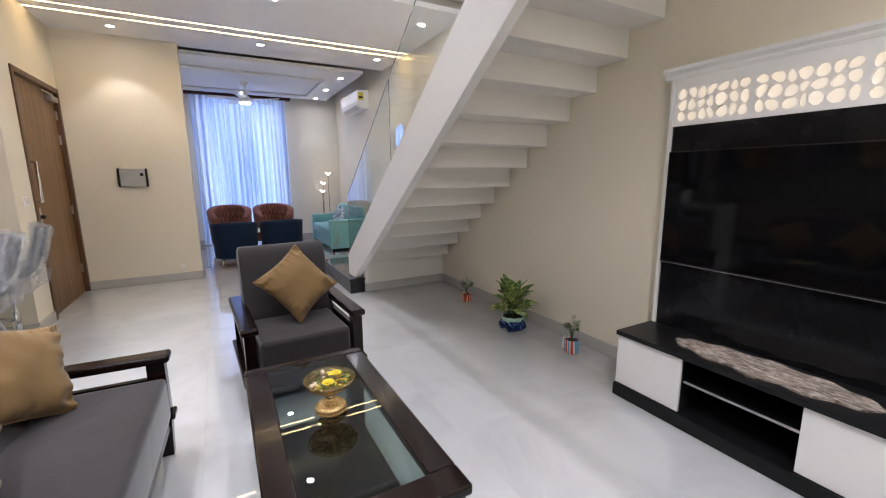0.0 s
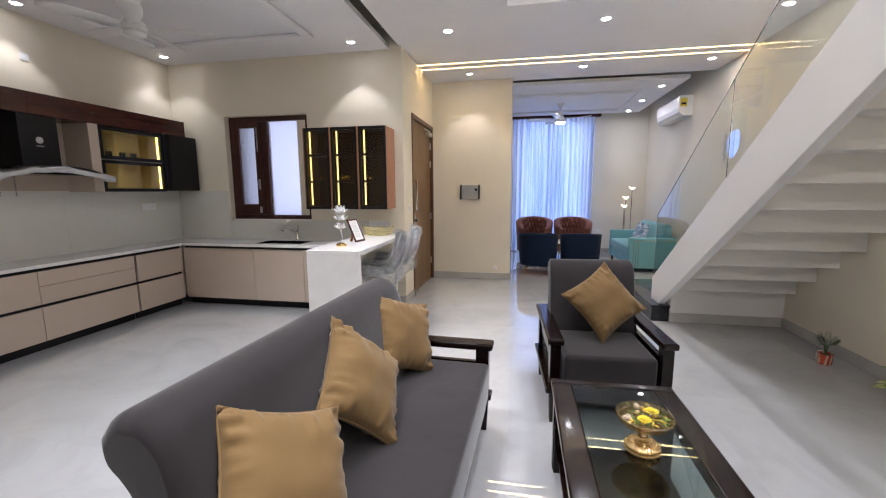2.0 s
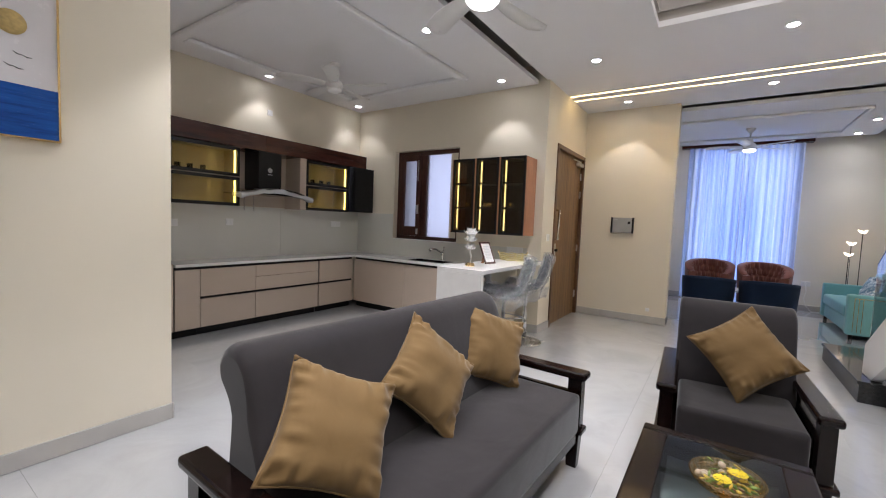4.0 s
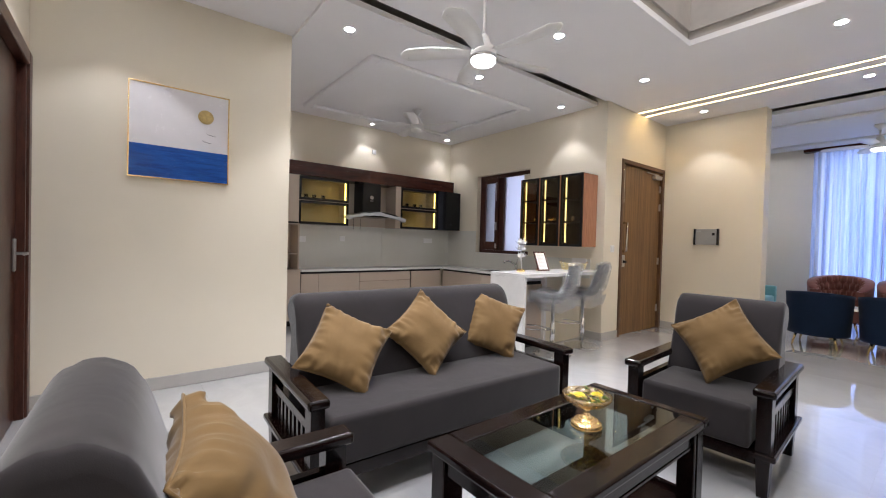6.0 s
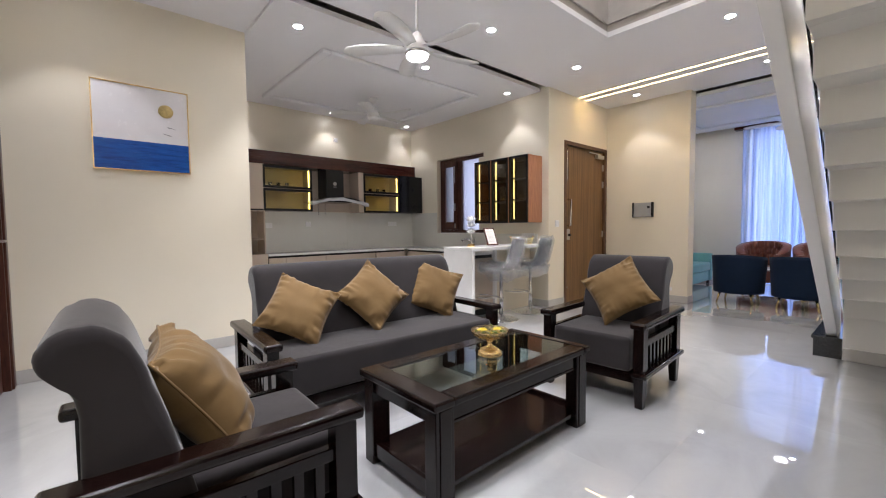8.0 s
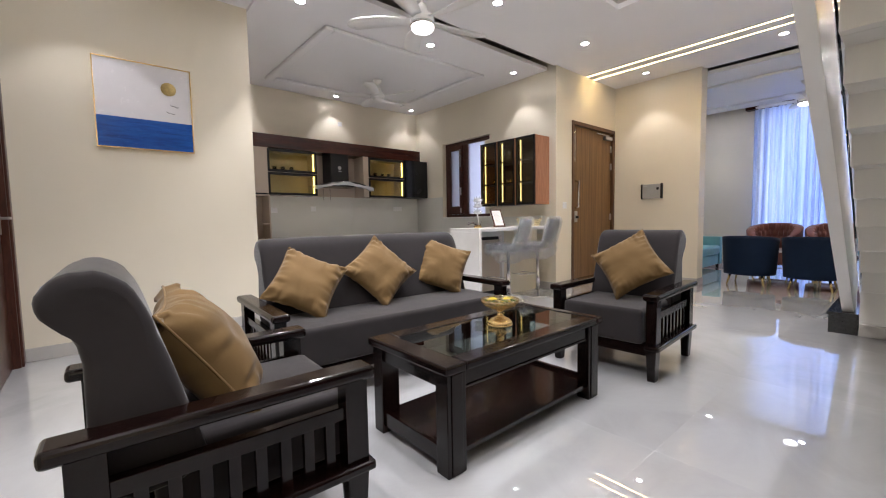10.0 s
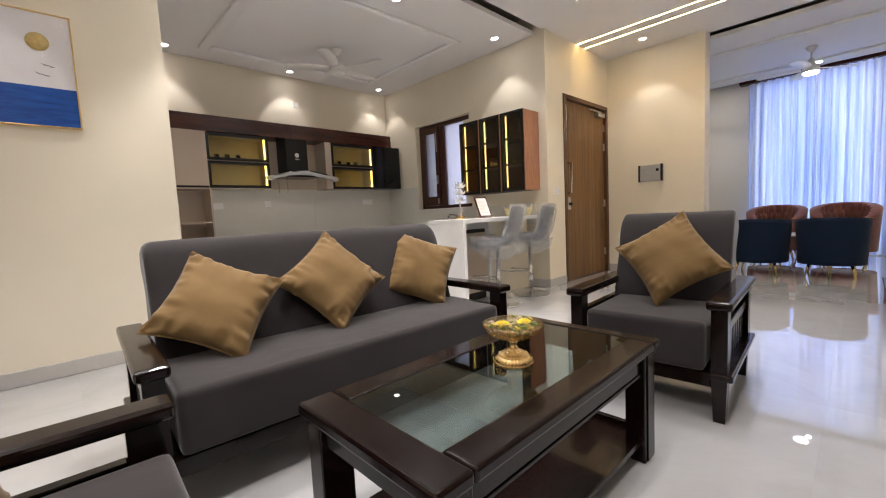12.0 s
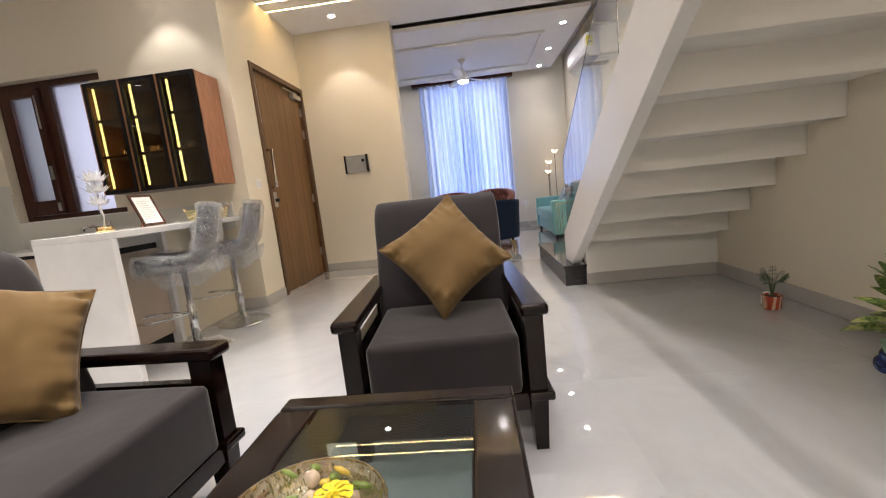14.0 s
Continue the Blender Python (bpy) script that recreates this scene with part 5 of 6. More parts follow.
# ---- ceiling fans ----
def ceiling_fan(x, y, top, bottom, spin, lit, label, r=0.60):
    t = thing("ceiling_fan", (x, y, top), spin, label, "ceiling fan", "ceiling fans")
    h = bottom - top
    part("canopy", lathe([(0.001, 0), (0.065, 0), (0.06, -0.02), (0.03, -0.06), (0.014, -0.075)], 28), WHITE_PLASTIC, t)
    part("rod", lathe([(0.011, -0.06), (0.011, h + 0.19)], 14), WHITE_PLASTIC, t)
    part("motor", lathe([(0.014, h + 0.22), (0.035, h + 0.20), (0.05, h + 0.15), (0.085, h + 0.115), (0.092, h + 0.09), (0.090, h + 0.055), (0.07, h + 0.045)], 36), WHITE_PLASTIC, t)
    if lit:
        part("light_ring", lathe([(0.092, h + 0.062), (0.098, h + 0.055), (0.098, h + 0.042), (0.09, h + 0.038)], 36, cap=False), CHROME, t)
        part("light_cover", lathe([(0.088, h + 0.044), (0.088, h + 0.022), (0.074, h + 0.006), (0.04, h + 0.001), (0.0001, h)], 36), FAN_LIGHT, t, "lit white diffuser")
    else:
        part("motor_cap", lathe([(0.085, h + 0.05), (0.08, h + 0.02), (0.05, h + 0.004), (0.0001, h)], 36), WHITE_PLASTIC, t)
    for i in range(5):
        a = 2 * math.pi * i / 5
        bm = bmesh.new()
        rows = []
        for k in range(11):
            u = k / 10
            rr = 0.10 + (r - 0.10) * u
            w = 0.040 + 0.030 * math.sin(min(1.0, u * 1.4) * math.pi / 2)
            if u > 0.9:
                w *= math.sqrt(max(0.05, 1 - ((u - 0.9) / 0.105) ** 2))
            tw = radians(13) * (1 - 0.5 * u)
            bend = 0.02 * math.sin(u * math.pi)
            rows.append([bm.verts.new((rr, s * w + bend, h + 0.088 + s * w * math.sin(tw) + dz)) for s, dz in ((-1, 0), (0, 0.006), (1, 0), (1, -0.006), (0, -0.001), (-1, -0.006))])
        for p, q in zip(rows, rows[1:]):
            for k in range(6):
                bm.faces.new((p[k], p[(k + 1) % 6], q[(k + 1) % 6], q[k])).smooth = True
        bm.faces.new(rows[0])
        bm.faces.new(rows[-1][::-1])
        bmesh.ops.recalc_face_normals(bm, faces=bm.faces[:])
        bl = part("blade", bm, WHITE_PLASTIC, t)
        bl.matrix_local = pose(0, 0, 0, 0, 0, math.degrees(a))


ceiling_fan(-0.712, 2.178, CEIL, 2.468, 8, True, "white ceiling fan with a lit round lamp")
ceiling_fan(-3.22, 3.33, KZ, 2.69, 25, False, "plain white kitchen ceiling fan")
ceiling_fan(0.72, 8.33, FZ, 2.61, 40, True, "white sitting room ceiling fan with a lamp")

# ---- bar stools in film ----
def bar_stool(x, y, rz):
    t = thing("bar_stool", (x, y, 0), rz, "grey bar stool on a chrome pole, still in clear film", "bar stool", "stools at the breakfast bar")
    part("base", lathe([(0.19, 0), (0.192, 0.006), (0.17, 0.014), (0.06, 0.028), (0.035, 0.05), (0.026, 0.06)], 40), CHROME, t, "round chrome base")
    part("pole", lathe([(0.025, 0.05), (0.025, 0.32), (0.018, 0.325), (0.018, 0.56)], 20), CHROME, t)
    part("footrest", tube([(0.024, 0, 0.26)] + [(0.16 * math.cos(a) + 0.02 - 0.2, 0.12 * math.sin(a), 0.26) for a in [math.pi * (-0.5 + k / 10) + math.pi for k in range(11)]] + [(0.024, 0, 0.26)], 0.008, 8), CHROME, t)
    part("lift_lever", tube([(0, 0.01, 0.55), (0, 0.12, 0.545), (0, 0.16, 0.52)], 0.005, 6), CHROME, t)
    # moulded shell: seat running up into a back, the back on +x
    prof = [(-0.21, 0.60), (-0.19, 0.625), (-0.10, 0.615), (0.02, 0.605), (0.10, 0.62), (0.145, 0.67), (0.175, 0.75), (0.20, 0.85), (0.215, 0.93)]
    bm = bmesh.new()
    rows = []
    for k, (px, pz) in enumerate(prof):
        u = k / (len(prof) - 1)
        half = 0.20 - 0.03 * abs(u - 0.45) - (0.03 if k in (0, len(prof) - 1) else 0)
        row = []
        for j in range(9):
            v = -1 + j / 4
            side = 0.045 * abs(v) ** 3
            row.append((px - side * (0.7 if u > 0.5 else -0.0), half * v, pz + side * (0.9 if u <= 0.5 else 0.25)))
        rows.append(row)
    for layer in (0, 1):
        vs = []
        for k, row in enumerate(rows):
            u = k / (len(prof) - 1)
            d = Vector((0.045 * min(1, max(0, u - 0.3) * 2), 0, -0.05 * (1 - min(1, max(0, u - 0.35) * 2)))) if layer else Vector((0, 0, 0))
            vs.append([bm.verts.new(Vector(p) + d) for p in row])
        if layer == 0:
            first = vs
        for p, q in zip(vs, vs[1:]):
            for j in range(8):
                bm.faces.new((p[j], q[j], q[j + 1], p[j + 1])).smooth = True
    loop0 = [r[0] for r in first] + first[-1][1:] + [r[-1] for r in first[::-1]][1:] + first[0][::-1][1:-1]
    loop1 = [r[0] for r in vs] + vs[-1][1:] + [r[-1] for r in vs[::-1]][1:] + vs[0][::-1][1:-1]
    n = len(loop0)
    for i in range(n):
        bm.faces.new((loop0[i], loop0[(i + 1) % n], loop1[(i + 1) % n], loop1[i])).smooth = True
    bmesh.ops.recalc_face_normals(bm, faces=bm.faces[:])
    sh = part("seat_shell", bm, STOOL_GREY, t, "grey checked upholstered shell")
    # loose film round the shell
    bm = bmesh.new()
    bm.from_mesh(sh.data)
    bmesh.ops.subdivide_edges(bm, edges=bm.edges[:], cuts=2, use_grid_fill=True)
    bm.normal_update()
    for v in bm.verts:
        n1 = noise.noise(v.co * 13 + Vector((x * 7, y * 5, 1)))
        n2 = noise.noise(v.co * 38 + Vector((y * 9, x * 3, 4)))
        v.co += v.normal * (0.022 + 0.028 * n1 + 0.010 * n2)
    part("film", smooth(bm, False), WRAP, t, "crumpled clear plastic film")
    bm = lathe([(0.215, 0.60), (0.205, 0.55), (0.18, 0.50), (0.13, 0.46), (0.04, 0.45)], 40, flute=(7, 0.08), cap=False)
    bmesh.ops.subdivide_edges(bm, edges=bm.edges[:], cuts=1, use_grid_fill=True)
    crumple(bm, 0.035, 3 + x, 11.0)
    part("film_skirt", smooth(bm, False), WRAP, t, "loose film hanging under the seat")
    bm = lathe([(0.20, 0.022), (0.16, 0.03), (0.07, 0.05), (0.03, 0.075)], 36, flute=(5, 0.1), cap=False)
    crumple(bm, 0.016, 8 + y, 14.0)
    part("film_base", smooth(bm, False), WRAP, t, "crumpled film round the base")
    t.scale = (1.05, 1.05, 1.05)
    return t


bar_stool(-1.30, 3.88, 24)
bar_stool(-1.33, 4.50, 18)

# ---- on the breakfast bar ----
st = thing("lotus_candle_stand", (-1.568, 3.64, BT), 0, "crystal lotus candle stand with a gold base on the bar", "candle stand")
part("base", lathe([(0.045, 0), (0.047, 0.008), (0.042, 0.025), (0.038, 0.03), (0.014, 0.036)], 32), GOLD, st)
part("stem", tube([(0, 0, 0.03), (0.008, 0, 0.09), (-0.006, 0.004, 0.15), (0.004, 0, 0.22), (0, 0, 0.30)], [0.010, 0.008, 0.008, 0.006, 0.005], 10), CRYSTAL, st)


def lotus(z, r, n, parent):
    bm = bmesh.new()
    for tier, (rr, up) in enumerate(((1.0, 0.6), (0.62, 0.95))):
        for i in range(n):
            a = 2 * math.pi * (i + 0.5 * tier) / n
            d = Vector((math.cos(a), math.sin(a), 0))
            s = Vector((-math.sin(a), math.cos(a), 0))
            base, mid, tip = Vector((0, 0, z)), Vector((0, 0, z + r * up * 0.35)) + d * r * rr * 0.55, Vector((0, 0, z + r * up)) + d * r * rr
            v = [bm.verts.new(p) for p in (base, mid + s * r * 0.24, tip, mid - s * r * 0.24, mid - Vector((0, 0, r * 0.08)))]
            bm.faces.new((v[0], v[1], v[4]))
            bm.faces.new((v[0], v[4], v[3]))
            bm.faces.new((v[1], v[2], v[4]))
            bm.faces.new((v[4], v[2], v[3]))
    part("lotus_flower", bm, CRYSTAL, parent, "clear crystal lotus petals")


lotus(0.16, 0.072, 9, st)
lotus(0.235, 0.078, 9, st)
lotus(0.30, 0.082, 9, st)

ph = new("photo_frame")
ph.matrix_world = pose(-1.535, 4.0, BT) @ pose(0, 0, 0, 0, 0, 80)
tagged(ph, "dark wooden photo frame with a printed page, leaning back", "photo frame")
lean = pose(0, 0, 0.002, -24, 0, 0)
for nm, bm, mat, lb in (("frame", None, FRAME_WOOD, ""), ("page", box(-0.068, 0.068, -0.009, -0.0075, 0.018, 0.222), WHITE_LAM, "white printed page"), ("strut", box(-0.02, 0.02, 0.0, 0.006, 0.0, 0.15), CAB_SIDE, "")):
    if bm is None:
        bm = box(-0.085, -0.068, -0.012, 0.0, 0, 0.24, 0.002)
        box(0.068, 0.085, -0.012, 0.0, 0, 0.24, 0.002, bm=bm)
        box(-0.068, 0.068, -0.0118, 0.0, 0, 0.018, 0.002, bm=bm)
        box(-0.068, 0.068, -0.0118, 0.0, 0.222, 0.24, 0.002, bm=bm)
    ob = part(nm, bm, mat, ph, lb)
    ob.matrix_local = lean if nm != "strut" else pose(0, 0.10, 0.0, 16, 0, 0)
for i in range(9):
    z = 0.05 + i * 0.017
    part("text_bar", box(-0.05, 0.05 - (i * 37 % 5) * 0.008, -0.0098, -0.0092, z, z + 0.005), STEEL, ph).matrix_local = lean

bk = thing("wire_basket", (-1.575, 4.64, BT), 12, "small cream and gold woven basket on the bar", "basket")
CREAM_WEAVE = mottled("cream_gold_weave", (0.62, 0.52, 0.24), 0.2, 40, 0.35)
for z, g in ((0.006, 0.86), (0.03, 0.92), (0.054, 0.97), (0.078, 1.0)):
    pts = [(0.165 * g * math.cos(a), 0.10 * g * math.sin(a), z + 0.006 * math.sin(8 * a)) for a in [2 * math.pi * k / 32 for k in range(33)]]
    part("weave_ring", tube(pts, 0.005, 6), CREAM_WEAVE, bk)
for i in range(18):
    a = 2 * math.pi * i / 18
    part("weave_rib", tube([(0.14 * math.cos(a), 0.086 * math.sin(a), 0.0), (0.165 * math.cos(a + 0.18), 0.10 * math.sin(a + 0.18), 0.08)], 0.004, 6), CREAM_WEAVE, bk)
part("bottom", lathe([(0.0001, 0.002), (0.09, 0.002), (0.09, 0.006), (0.0001, 0.006)], 24), CREAM_WEAVE, bk)
for s in (-1, 1):
    part("handle", tube([(s * 0.16, -0.03, 0.08), (s * 0.175, -0.02, 0.105), (s * 0.175, 0.02, 0.105), (s * 0.16, 0.03, 0.08)], 0.005, 6), GOLD, bk)

# ---- plants under the stairs ----
LEAF, _nt, _b = nodes_of("variegated_leaf", (0.10, 0.16, 0.05), 0.45)
_n = noise_node(_nt, coords(_nt, (1, 1, 1)), 38, 3, 0.6, 0.5)
_nt.links.new(ramp(_nt, _n, [(0.38, (0.045, 0.11, 0.02)), (0.50, (0.14, 0.23, 0.045)), (0.64, (0.48, 0.50, 0.18))]), _b.inputs["Base Color"])
LEAF_DARK = mottled("palm_leaf_green", (0.055, 0.10, 0.028), 0.3, 30, 0.5)
RED_STRIPE, _nt, _b = nodes_of("red_striped_ceramic", (0.5, 0.1, 0.05), 0.25)
_w = _nt.nodes.new("ShaderNodeTexWave")
_w.inputs["Scale"].default_value, _w.inputs["Distortion"].default_value = 9.0, 3.0
_nt.links.new(coords(_nt), _w.inputs["Vector"])
_nt.links.new(ramp(_nt, _w.outputs["Fac"], [(0.3, (0.42, 0.06, 0.025)), (0.6, (0.55, 0.14, 0.06)), (0.8, (0.62, 0.40, 0.28))]), _b.inputs["Base Color"])
BLUE_POT, _nt, _b = nodes_of("blue_swirl_ceramic", (0.02, 0.05, 0.2), 0.18)
_n = noise_node(_nt, coords(_nt), 16, 2, 0.5, 2.5)
_nt.links.new(ramp(_nt, _n, [(0.42, (0.006, 0.012, 0.06)), (0.58, (0.015, 0.05, 0.22)), (0.70, (0.3, 0.42, 0.55))]), _b.inputs["Base Color"])
MINT = mottled("mint_glaze", (0.33, 0.52, 0.42), 0.1, 20, 0.2)


def leaf_mesh(length, width, droop, n=7):
    bm = bmesh.new()
    rows = []
    for k in range(n + 1):
        u = k / n
        w = width * math.sin(math.pi * min(1, u * 0.93 + 0.05)) ** 0.8
        x, z = length * u, length * (0.35 * u - droop * u * u)
        rows.append([bm.verts.new((x, -w, z + w * 0.25)), bm.verts.new((x, 0, z)), bm.verts.new((x, w, z + w * 0.25))])
    for a, c in zip(rows, rows[1:]):
        for j in range(2):
            bm.faces.new((a[j], c[j], c[j + 1], a[j + 1])).smooth = True
    return bm


pl = thing("potted_plant", (2.375, 2.93, 0), 0, "broad leaved variegated plant in a blue car-shaped pot", "potted plant")
part("pot", box(-0.075, 0.075, -0.10, 0.10, 0.0, 0.105, 0.035, 4), BLUE_POT, pl, "dark blue swirled ceramic pot")
part("pot_rim", lathe([(0.088, 0.085), (0.098, 0.105), (0.104, 0.13), (0.096, 0.13), (0.085, 0.105)], 72, flute=(9, 0.05), cap=False), MINT, pl, "scalloped mint green rim")
for y in (-0.055, 0.055):
    for s in (-1, 1):
        w = part("pot_wheel", lathe([(0.001, 0.0), (0.034, 0.0), (0.038, 0.006), (0.034, 0.014), (0.001, 0.014)], 20), BLUE_POT, pl)
        w.matrix_local = pose(s * 0.072, y, 0.038, 0, 90 * s, 0)
part("soil", lathe([(0.0001, 0.112), (0.088, 0.112), (0.088, 0.10), (0.0001, 0.10)], 24), SOIL, pl)
rnd = random.Random(12)
for i in range(6):
    a = rnd.uniform(0, 6.28)
    part("stem", tube([(0.02 * math.cos(a), 0.02 * math.sin(a), 0.10), (0.035 * math.cos(a), 0.035 * math.sin(a), 0.18), (0.04 * math.cos(a), 0.04 * math.sin(a), 0.27)], 0.006, 6), LEAF_DARK, pl)
for i in range(34):
    a = i * 2.4 + rnd.uniform(-0.3, 0.3)
    lev = i / 34
    L = rnd.uniform(0.15, 0.21)
    lf = part("leaf", leaf_mesh(L, L * 0.215, 0.25 + 0.35 * (1 - lev)), LEAF, pl)
    lf.matrix_local = pose(0.03 * math.cos(a), 0.03 * math.sin(a), 0.15 + 0.16 * lev, rnd.uniform(-15, 15), -rnd.uniform(5, 20) - 45 * lev, math.degrees(a))


STRIPES, _nt, _b = nodes_of("tricolour_striped_ceramic", (0.6, 0.4, 0.35), 0.25)
_sx = _nt.nodes.new("ShaderNodeTexWave")
_sx.bands_direction = "Y"
_sx.inputs["Scale"].default_value, _sx.inputs["Distortion"].default_value = 8.0, 0.6
_nt.links.new(coords(_nt), _sx.inputs["Vector"])
_nt.links.new(ramp(_nt, _sx.outputs["Fac"], [(0.25, (0.55, 0.08, 0.05)), (0.38, (0.72, 0.66, 0.60)), (0.62, (0.72, 0.68, 0.64)), (0.78, (0.16, 0.32, 0.48))]), _b.inputs["Base Color"])


def small_plant(x, y, label, r, h, seed, glaze=RED_STRIPE):
    t = thing("potted_plant", (x, y, 0), 0, label, "potted plant", "small potted plants")
    part("pot", lathe([(r * 0.85, 0), (r, 0.01), (r * 1.02, h * 0.9), (r * 1.06, h), (r * 0.95, h), (r * 0.9, h - 0.01)], 32, cap=False), glaze, t, "striped glazed pot")
    part("soil", lathe([(0.0001, h - 0.012), (r * 0.93, h - 0.012), (r * 0.93, h - 0.02), (0.0001, h - 0.02)], 20), SOIL, t)
    b = bmesh.new()
    bmesh.ops.create_icosphere(b, subdivisions=2, radius=0.03)
    bmesh.ops.transform(b, matrix=pose(0.02, r + 0.028, h * 0.62) @ Matrix.Diagonal((1, 0.9, 1.1, 1)), verts=b.verts[:])
    box(0.0, 0.045, r + 0.004, r + 0.055, 0.0, h * 0.45, 0.008, bm=b)
    part("figure", smooth(b, False), WHITE_PLASTIC, t, "small pale ornament on the pot side")
    rnd = random.Random(seed)
    for i in range(9):
        a, el = rnd.uniform(0, 6.28), rnd.uniform(0.05, 0.09)
        tip = Vector((el * math.cos(a), el * math.sin(a), h + rnd.uniform(0.09, 0.17)))
        mid = Vector((el * 0.25 * math.cos(a), el * 0.25 * math.sin(a), h + 0.07))
        bm = tube([(0, 0, h - 0.015), mid, tip], [0.003, 0.002, 0.001], 5)
        for k in range(10):
            u = 0.25 + 0.75 * k / 9
            p = mid.lerp(tip, u)
            for s in (-1, 1):
                d = Vector((math.cos(a + s * 1.0), math.sin(a + s * 1.0), -0.1)) * 0.042 * (1.1 - 0.6 * u)
                w = Vector((-math.sin(a), math.cos(a), 0.4)) * 0.0045
                bm.faces.new([bm.verts.new(p), bm.verts.new(p + d * 0.5 + w), bm.verts.new(p + d), bm.verts.new(p + d * 0.5 - w)])
        part("frond", bm, LEAF_DARK, t)


small_plant(2.45, 3.83, "small palm in a red striped pot with an ornament", 0.048, 0.085, 3)
small_plant(2.465, 2.31, "small palm in a red, white and blue striped pot", 0.056, 0.11, 8, STRIPES)

# ---- sitting room ----
def tub_chair(name, x, y, rz, r, h, mat, tufted, label, group):
    """A barrel chair that opens to -y."""
    t = thing(name, (x, y, 0), rz, label, "tub chair", group)
    bm = bmesh.new()
    n, m = (144, 40) if tufted else (48, 12)
    z0 = 0.15
    span_ = radians(128)
    grid = {}
    for side in (0, 1):
        for i in range(n + 1):
            a = -span_ + 2 * span_ * i / n
            top = h - (h - 0.60) * (abs(a) / span_) ** 2.2 * 0.9
            for j in range(m + 1):
                v = j / m
                rr = r * (0.93 + 0.09 * v) if side == 0 else r * (0.70 + 0.05 * v)
                z = z0 + (top - z0) * v
                if side == 1 and tufted and v > 0.35:
                    row = (v - 0.35) / 0.65 * 4
                    col = a / (2 * span_) * 16 + (0.5 if int(row) % 2 else 0)
                    rr -= 0.036 * abs(math.sin(math.pi * col)) * abs(math.sin(math.pi * row)) ** 0.5
                if v > 0.93:
                    z += 0.012 if 0.93 < v < 1 else 0
                grid[side, i, j] = bm.verts.new((rr * math.sin(a), rr * math.cos(a), z))
    for i in range(n):
        for j in range(m):
            bm.faces.new((grid[0, i, j], grid[0, i, j + 1], grid[0, i + 1, j + 1], grid[0, i + 1, j])).smooth = True
            bm.faces.new((grid[1, i, j], grid[1, i + 1, j], grid[1, i + 1, j + 1], grid[1, i, j + 1])).smooth = True
        bm.faces.new((grid[0, i, m], grid[1, i, m], grid[1, i + 1, m], grid[0, i + 1, m])).smooth = True
        bm.faces.new((grid[0, i, 0], grid[0, i + 1, 0], grid[1, i + 1, 0], grid[1, i, 0]))
    for i in (0, n):
        for j in range(m):
            bm.faces.new((grid[0, i, j], grid[1, i, j], grid[1, i, j + 1], grid[0, i, j + 1]))
    bmesh.ops.recalc_face_normals(bm, faces=bm.faces[:])
    part("shell", bm, mat, t)
    part("seat", smooth(lathe([(0.001, 0.16), (r * 0.80, 0.16), (r * 0.86, 0.20), (r * 0.86, 0.37), (r * 0.80, 0.41), (0.001, 0.42)], 40)), mat, t)
    if tufted:
        for row in range(1, 4):
            for c in range(-3, 4):
                a = (c + (0.5 if row % 2 else 0)) / 16 * 2 * span_
                v = 0.35 + 0.65 * row / 4
                bm = bmesh.new()
                bmesh.ops.create_icosphere(bm, subdivisions=1, radius=0.011)
                rr = r * (0.70 + 0.05 * v) - 0.004
                part("button", smooth(bm), mat, t).matrix_local = pose(rr * math.sin(a), rr * math.cos(a), 0.15 + (h - 0.15) * v)
    for s in (-1, 1):
        for q in (-1, 1):
            part("leg", tube([(s * r * 0.55, q * r * 0.55, 0.165), (s * r * 0.66, q * r * 0.66, 0.0)], [0.017, 0.009], 10), BRASS, t, "tapered brass leg")
    return t


tub_chair("tub_chair", 0.335, 7.25, 180, 0.325, 0.70, NAVY, False, "navy velvet tub chair on brass legs", "navy tub chairs")
tub_chair("tub_chair", 1.02, 7.25, 180, 0.325, 0.70, NAVY, False, "navy velvet tub chair on brass legs", "navy tub chairs")
tub_chair("tub_chair", 0.315, 8.85, 0, 0.37, 0.84, PINK, True, "dusty pink button tufted tub chair by the curtain", "pink tub chairs")
tub_chair("tub_chair", 1.085, 8.85, 0, 0.37, 0.84, PINK, True, "dusty pink button tufted tub chair by the curtain", "pink tub chairs")

tt = thing("centre_table", (0.68, 8.05, 0), 0, "low white topped centre table between tub chairs", "table")
part("tabletop", box(-0.35, 0.35, -0.22, 0.22, 0.42, 0.45, 0.008), QUARTZ, tt)
for s in (-1, 1):
    for q in (-1, 1):
        part("leg", box(s * 0.30 - 0.02, s * 0.30 + 0.02, q * 0.17 - 0.02, q * 0.17 + 0.02, 0, 0.42, 0.003), BRASS, tt)

PATTERN, _nt, _b = nodes_of("blue_white_print", (0.3, 0.4, 0.5), 0.8)
_n = noise_node(_nt, coords(_nt), 24, 3, 0.6, 1.5)
_nt.links.new(ramp(_nt, _n, [(0.42, (0.06, 0.13, 0.22)), (0.5, (0.30, 0.40, 0.48)), (0.56, (0.72, 0.74, 0.74))]), _b.inputs["Base Color"])


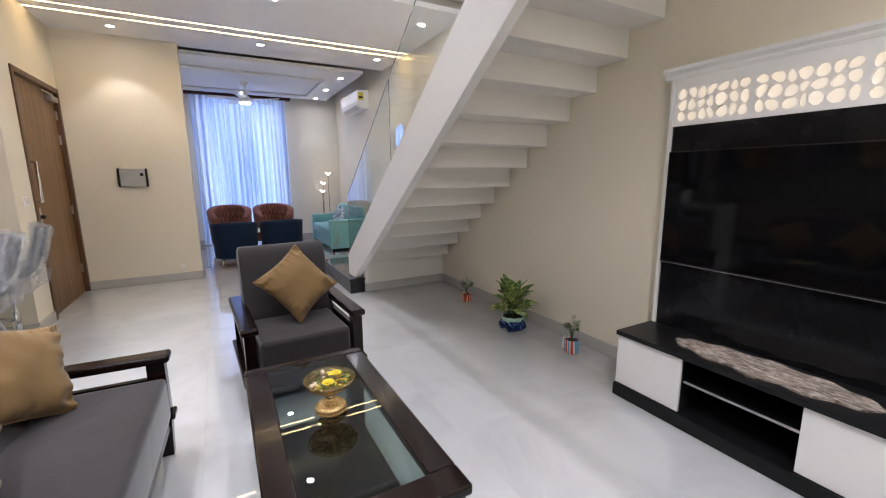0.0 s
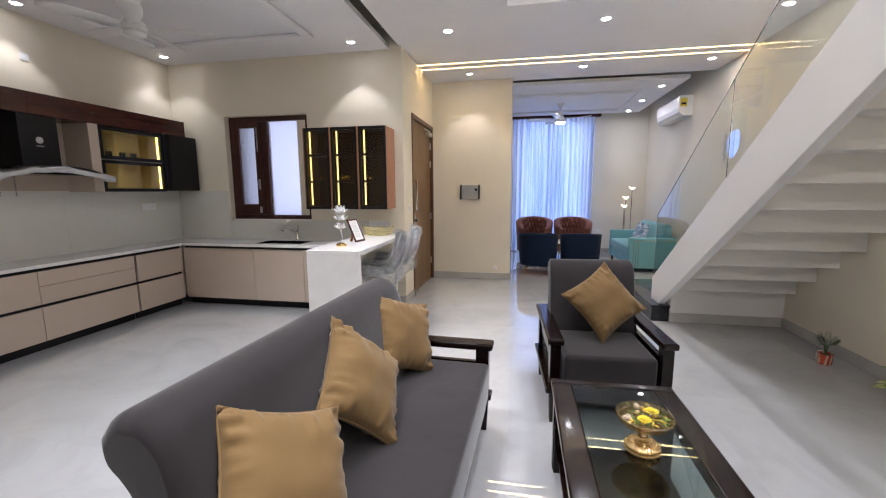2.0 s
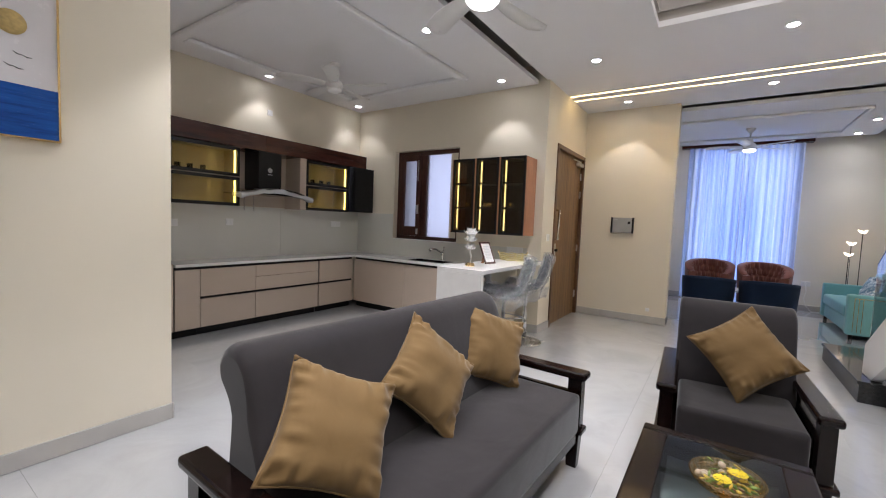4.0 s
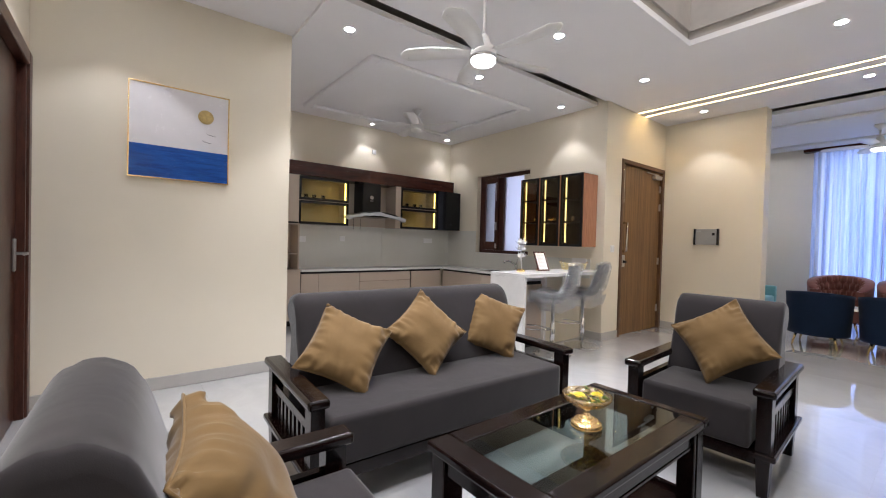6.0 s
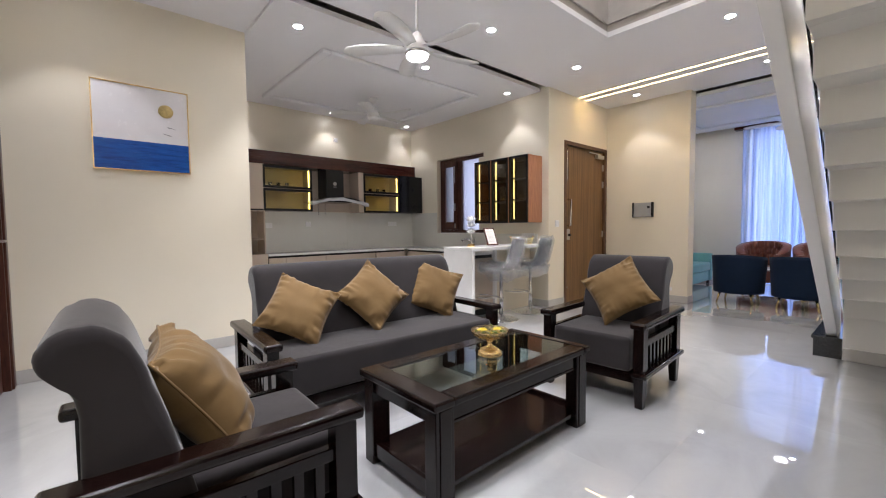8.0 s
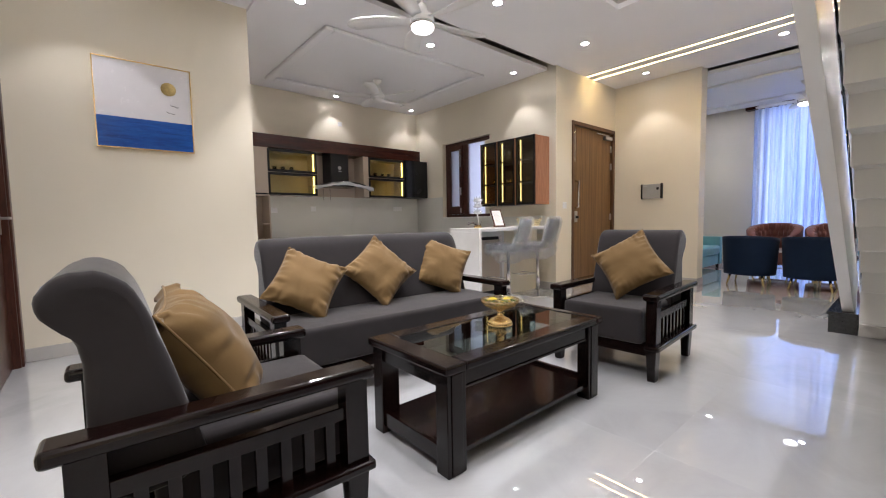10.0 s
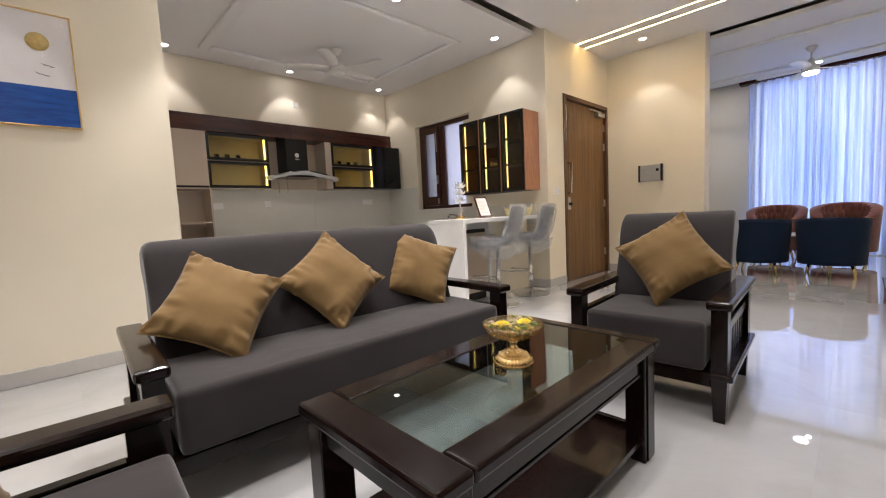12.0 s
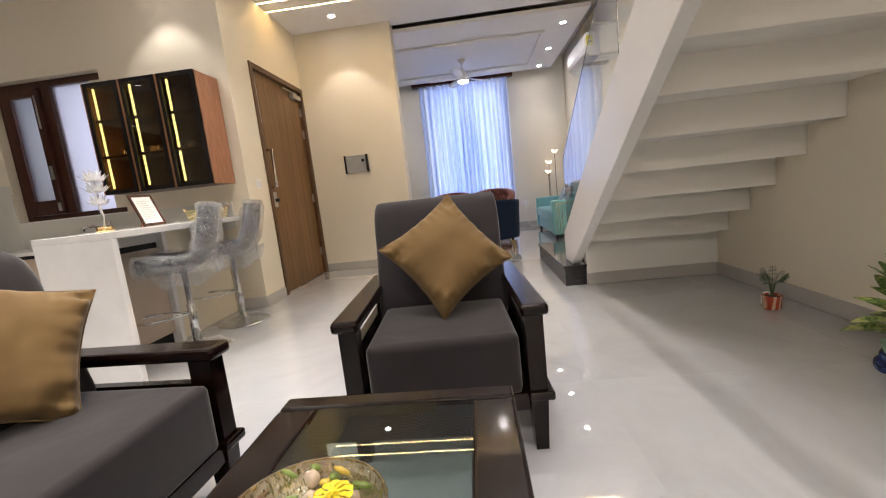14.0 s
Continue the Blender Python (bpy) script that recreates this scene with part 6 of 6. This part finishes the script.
def teal_sofa(loc, rz, w, label):
    """A box-armed sofa that faces -y, w wide."""
    t = thing("teal_sofa", loc, rz, label, "sofa", "turquoise sofas")
    hw = w / 2
    part("base", box(-hw + 0.13, hw - 0.13, 0.03, 0.74, 0.06, 0.26, 0.02), TEAL, t)
    part("seat_cushion", smooth(box(-hw + 0.135, hw - 0.135, 0.0, 0.56, 0.262, 0.42, 0.035, 4)), TEAL, t)
    part("back_cushion", smooth(prism([(0.52, 0.42), (0.57, 0.80), (0.68, 0.80), (0.74, 0.10), (0.60, 0.10)], -hw + 0.10, hw - 0.10, "x", 0.03)), TEAL, t)
    for s in (-1, 1):
        x0, x1 = sorted((s * hw, s * (hw - 0.13)))
        part("arm", smooth(box(x0, x1, 0.0, 0.74, 0.06, 0.585, 0.022, 3)), TEAL, t)
        xo = s * hw
        for z in (0.535, ):
            part("gold_trim", box(*sorted((xo, xo + s * 0.004)), 0.06, 0.70, z, z + 0.008), BRASS, t, "thin gold trim")
        for y in (0.06, 0.10, 0.14):
            part("gold_trim", box(*sorted((xo, xo + s * 0.004)), y, y + 0.006, 0.10, 0.535), BRASS, t, "thin gold trim")
        for q in (0.06, 0.68):
            part("leg", box(x0 + 0.04, x1 - 0.04, q - 0.02, q + 0.02, 0.0, 0.062), BLACK_MATTE, t)
    return t


teal_sofa((1.86, 8.32, 0), -90, 1.62, "turquoise two seat sofa with gold trimmed arms")
teal_sofa((-0.53, 8.62, 0), 90, 1.30, "turquoise sofa behind the wall stub")
cushion((2.28, 8.62, 0.60), (-0.9, 0.1, 0.35), 3, 0.36, 3.3, "blue and white printed cushion on the turquoise sofa", PATTERN, 0.12)
cushion((2.24, 8.28, 0.58), (-0.9, -0.2, 0.35), 12, 0.34, 5.9, "blue and white printed cushion on the turquoise sofa", PATTERN, 0.12)
cushion((-0.95, 8.55, 0.60), (0.9, 0.0, 0.35), 5, 0.36, 6.6, "blue and white printed cushion on the turquoise sofa", PATTERN, 0.12)

lamp = thing("bird_floor_lamp", (2.26, 9.46, 0), 0, "floor lamp with three glowing birds on thin stems", "floor lamp")
part("base", lathe([(0.14, 0), (0.14, 0.015), (0.02, 0.022)], 32), BLACK_MATTE, lamp)
for x, y, z in ((0.08, 0.03, 1.42), (-0.05, -0.02, 1.22), (-0.06, 0.02, 1.04)):
    part("stem", tube([(x * 0.5, y * 0.5, 0.015), (x, y, 0.3), (x, y, z)], 0.007, 8), BLACK_MATTE, lamp)
    bm = bmesh.new()
    rows = []
    for k in range(13):
        u = k / 12
        px = 0.085 - 0.17 * u
        rad = 0.030 * math.sin(math.pi * min(1, 0.06 + u * 0.94)) ** 0.7 * (1.0 - 0.5 * max(0, 0.35 - u)) + 0.002
        zc = 0.045 - 0.035 * u - 0.03 * math.sin(u * math.pi) + (0.035 * max(0, u - 0.68) * 3)
        rows.append([bm.verts.new((px, rad * math.cos(2 * math.pi * j / 10), zc + rad * math.sin(2 * math.pi * j / 10))) for j in range(10)])
    for p, q in zip(rows, rows[1:]):
        for j in range(10):
            bm.faces.new((p[j], p[(j + 1) % 10], q[(j + 1) % 10], q[j])).smooth = True
    bm.faces.new(rows[0][::-1])
    bm.faces.new(rows[-1])
    part("bird_shade", bm, BIRD_GLOW, lamp, "warm glowing bird shaped shade").matrix_local = pose(x, y, z, 0, 0, 180) @ Matrix.Diagonal((0.7, 0.7, 0.7, 1))

ac = thing("air_conditioner", (XR - 0.002, 7.98, 2.55), 0, "white wall mounted air conditioner with a yellow sticker", "air conditioner")
part("body", prism([(-0.20, 0.06), (-0.215, 0.12), (-0.21, 0.29), (-0.19, 0.31), (0, 0.31), (0, 0.0), (-0.14, 0.0)], -0.52, 0.52, "y", 0.006), WHITE_PLASTIC, ac)
part("louvre", prism([(-0.206, 0.055), (-0.14, 0.003), (-0.142, -0.003), (-0.208, 0.05)], -0.42, 0.42, "y"), STEEL, ac)
part("sticker", box(-0.19, -0.09, -0.5225, -0.5205, 0.14, 0.27), mottled("yellow_sticker", (0.6, 0.5, 0.05), 0.1, 30), ac, "yellow energy sticker")
part("sticker", box(-0.175, -0.105, -0.5235, -0.5226, 0.17, 0.20), BLACK_MATTE, ac)

mir = thing("wall_mirror", (XR - 0.001, 6.05, 1.96), 0, "small rounded wall mirror with a metal leaf ornament", "mirror")
outl = []
for i in range(48):
    a = 2 * math.pi * i / 48
    k = 1 + 0.12 * math.cos(2 * a + 0.6) + 0.05 * math.sin(3 * a)
    outl.append((0.15 * k * math.cos(a), 0.19 * k * math.sin(a)))
part("mirror_glass", prism(outl, -0.012, 0.0, "x"), MIRROR, mir)
for i in range(5):
    bm = bmesh.new()
    bmesh.ops.create_icosphere(bm, subdivisions=2, radius=0.035)
    bmesh.ops.transform(bm, matrix=Matrix.Diagonal((0.2, 0.8, 1.2, 1)), verts=bm.verts[:])
    part("ornament_leaf", smooth(bm), STEEL, mir).matrix_local = pose(-0.02, 0.20 + 0.03 * (i % 2), -0.16 + 0.07 * i, 25 * (i % 2))

# ---- floor tiles ----
TX, TY = 1.2, 1.2
tile_meshes = {}
floor_ob = bpy.data.objects["floor"]


def tile(x0, x1, y0, y1):
    key = (round(x1 - x0, 3), round(y1 - y0, 3))
    if key not in tile_meshes:
        bm = box(0, key[0], 0, key[1], -0.0055, 0.0, 0.0002, 1)
        me = bpy.data.meshes.new("floor_tile")
        bm.to_mesh(me)
        bm.free()
        me.materials.append(TILE)
        tile_meshes[key] = me
    ob = new("floor_tile", tile_meshes[key])
    ob.parent = floor_ob
    ob.matrix_local = Matrix.Translation((x0, y0, 0))


G = 0.00025
xs = [XK - 0.2 + TX * i - 0.15 for i in range(8)]
ys = [YS - 0.2 + TY * i - 0.0 for i in range(10)]
for xa in xs:
    for ya in ys:
        x0, x1 = max(xa, XK - 0.15), min(xa + TX, XR + 0.15)
        y0, y1 = max(ya, YS - 0.15), min(ya + TY, YF + 0.15)
        if x1 - x0 > 0.05 and y1 - y0 > 0.05:
            tile(x0 + G, x1 - G, y0 + G, y1 - G)
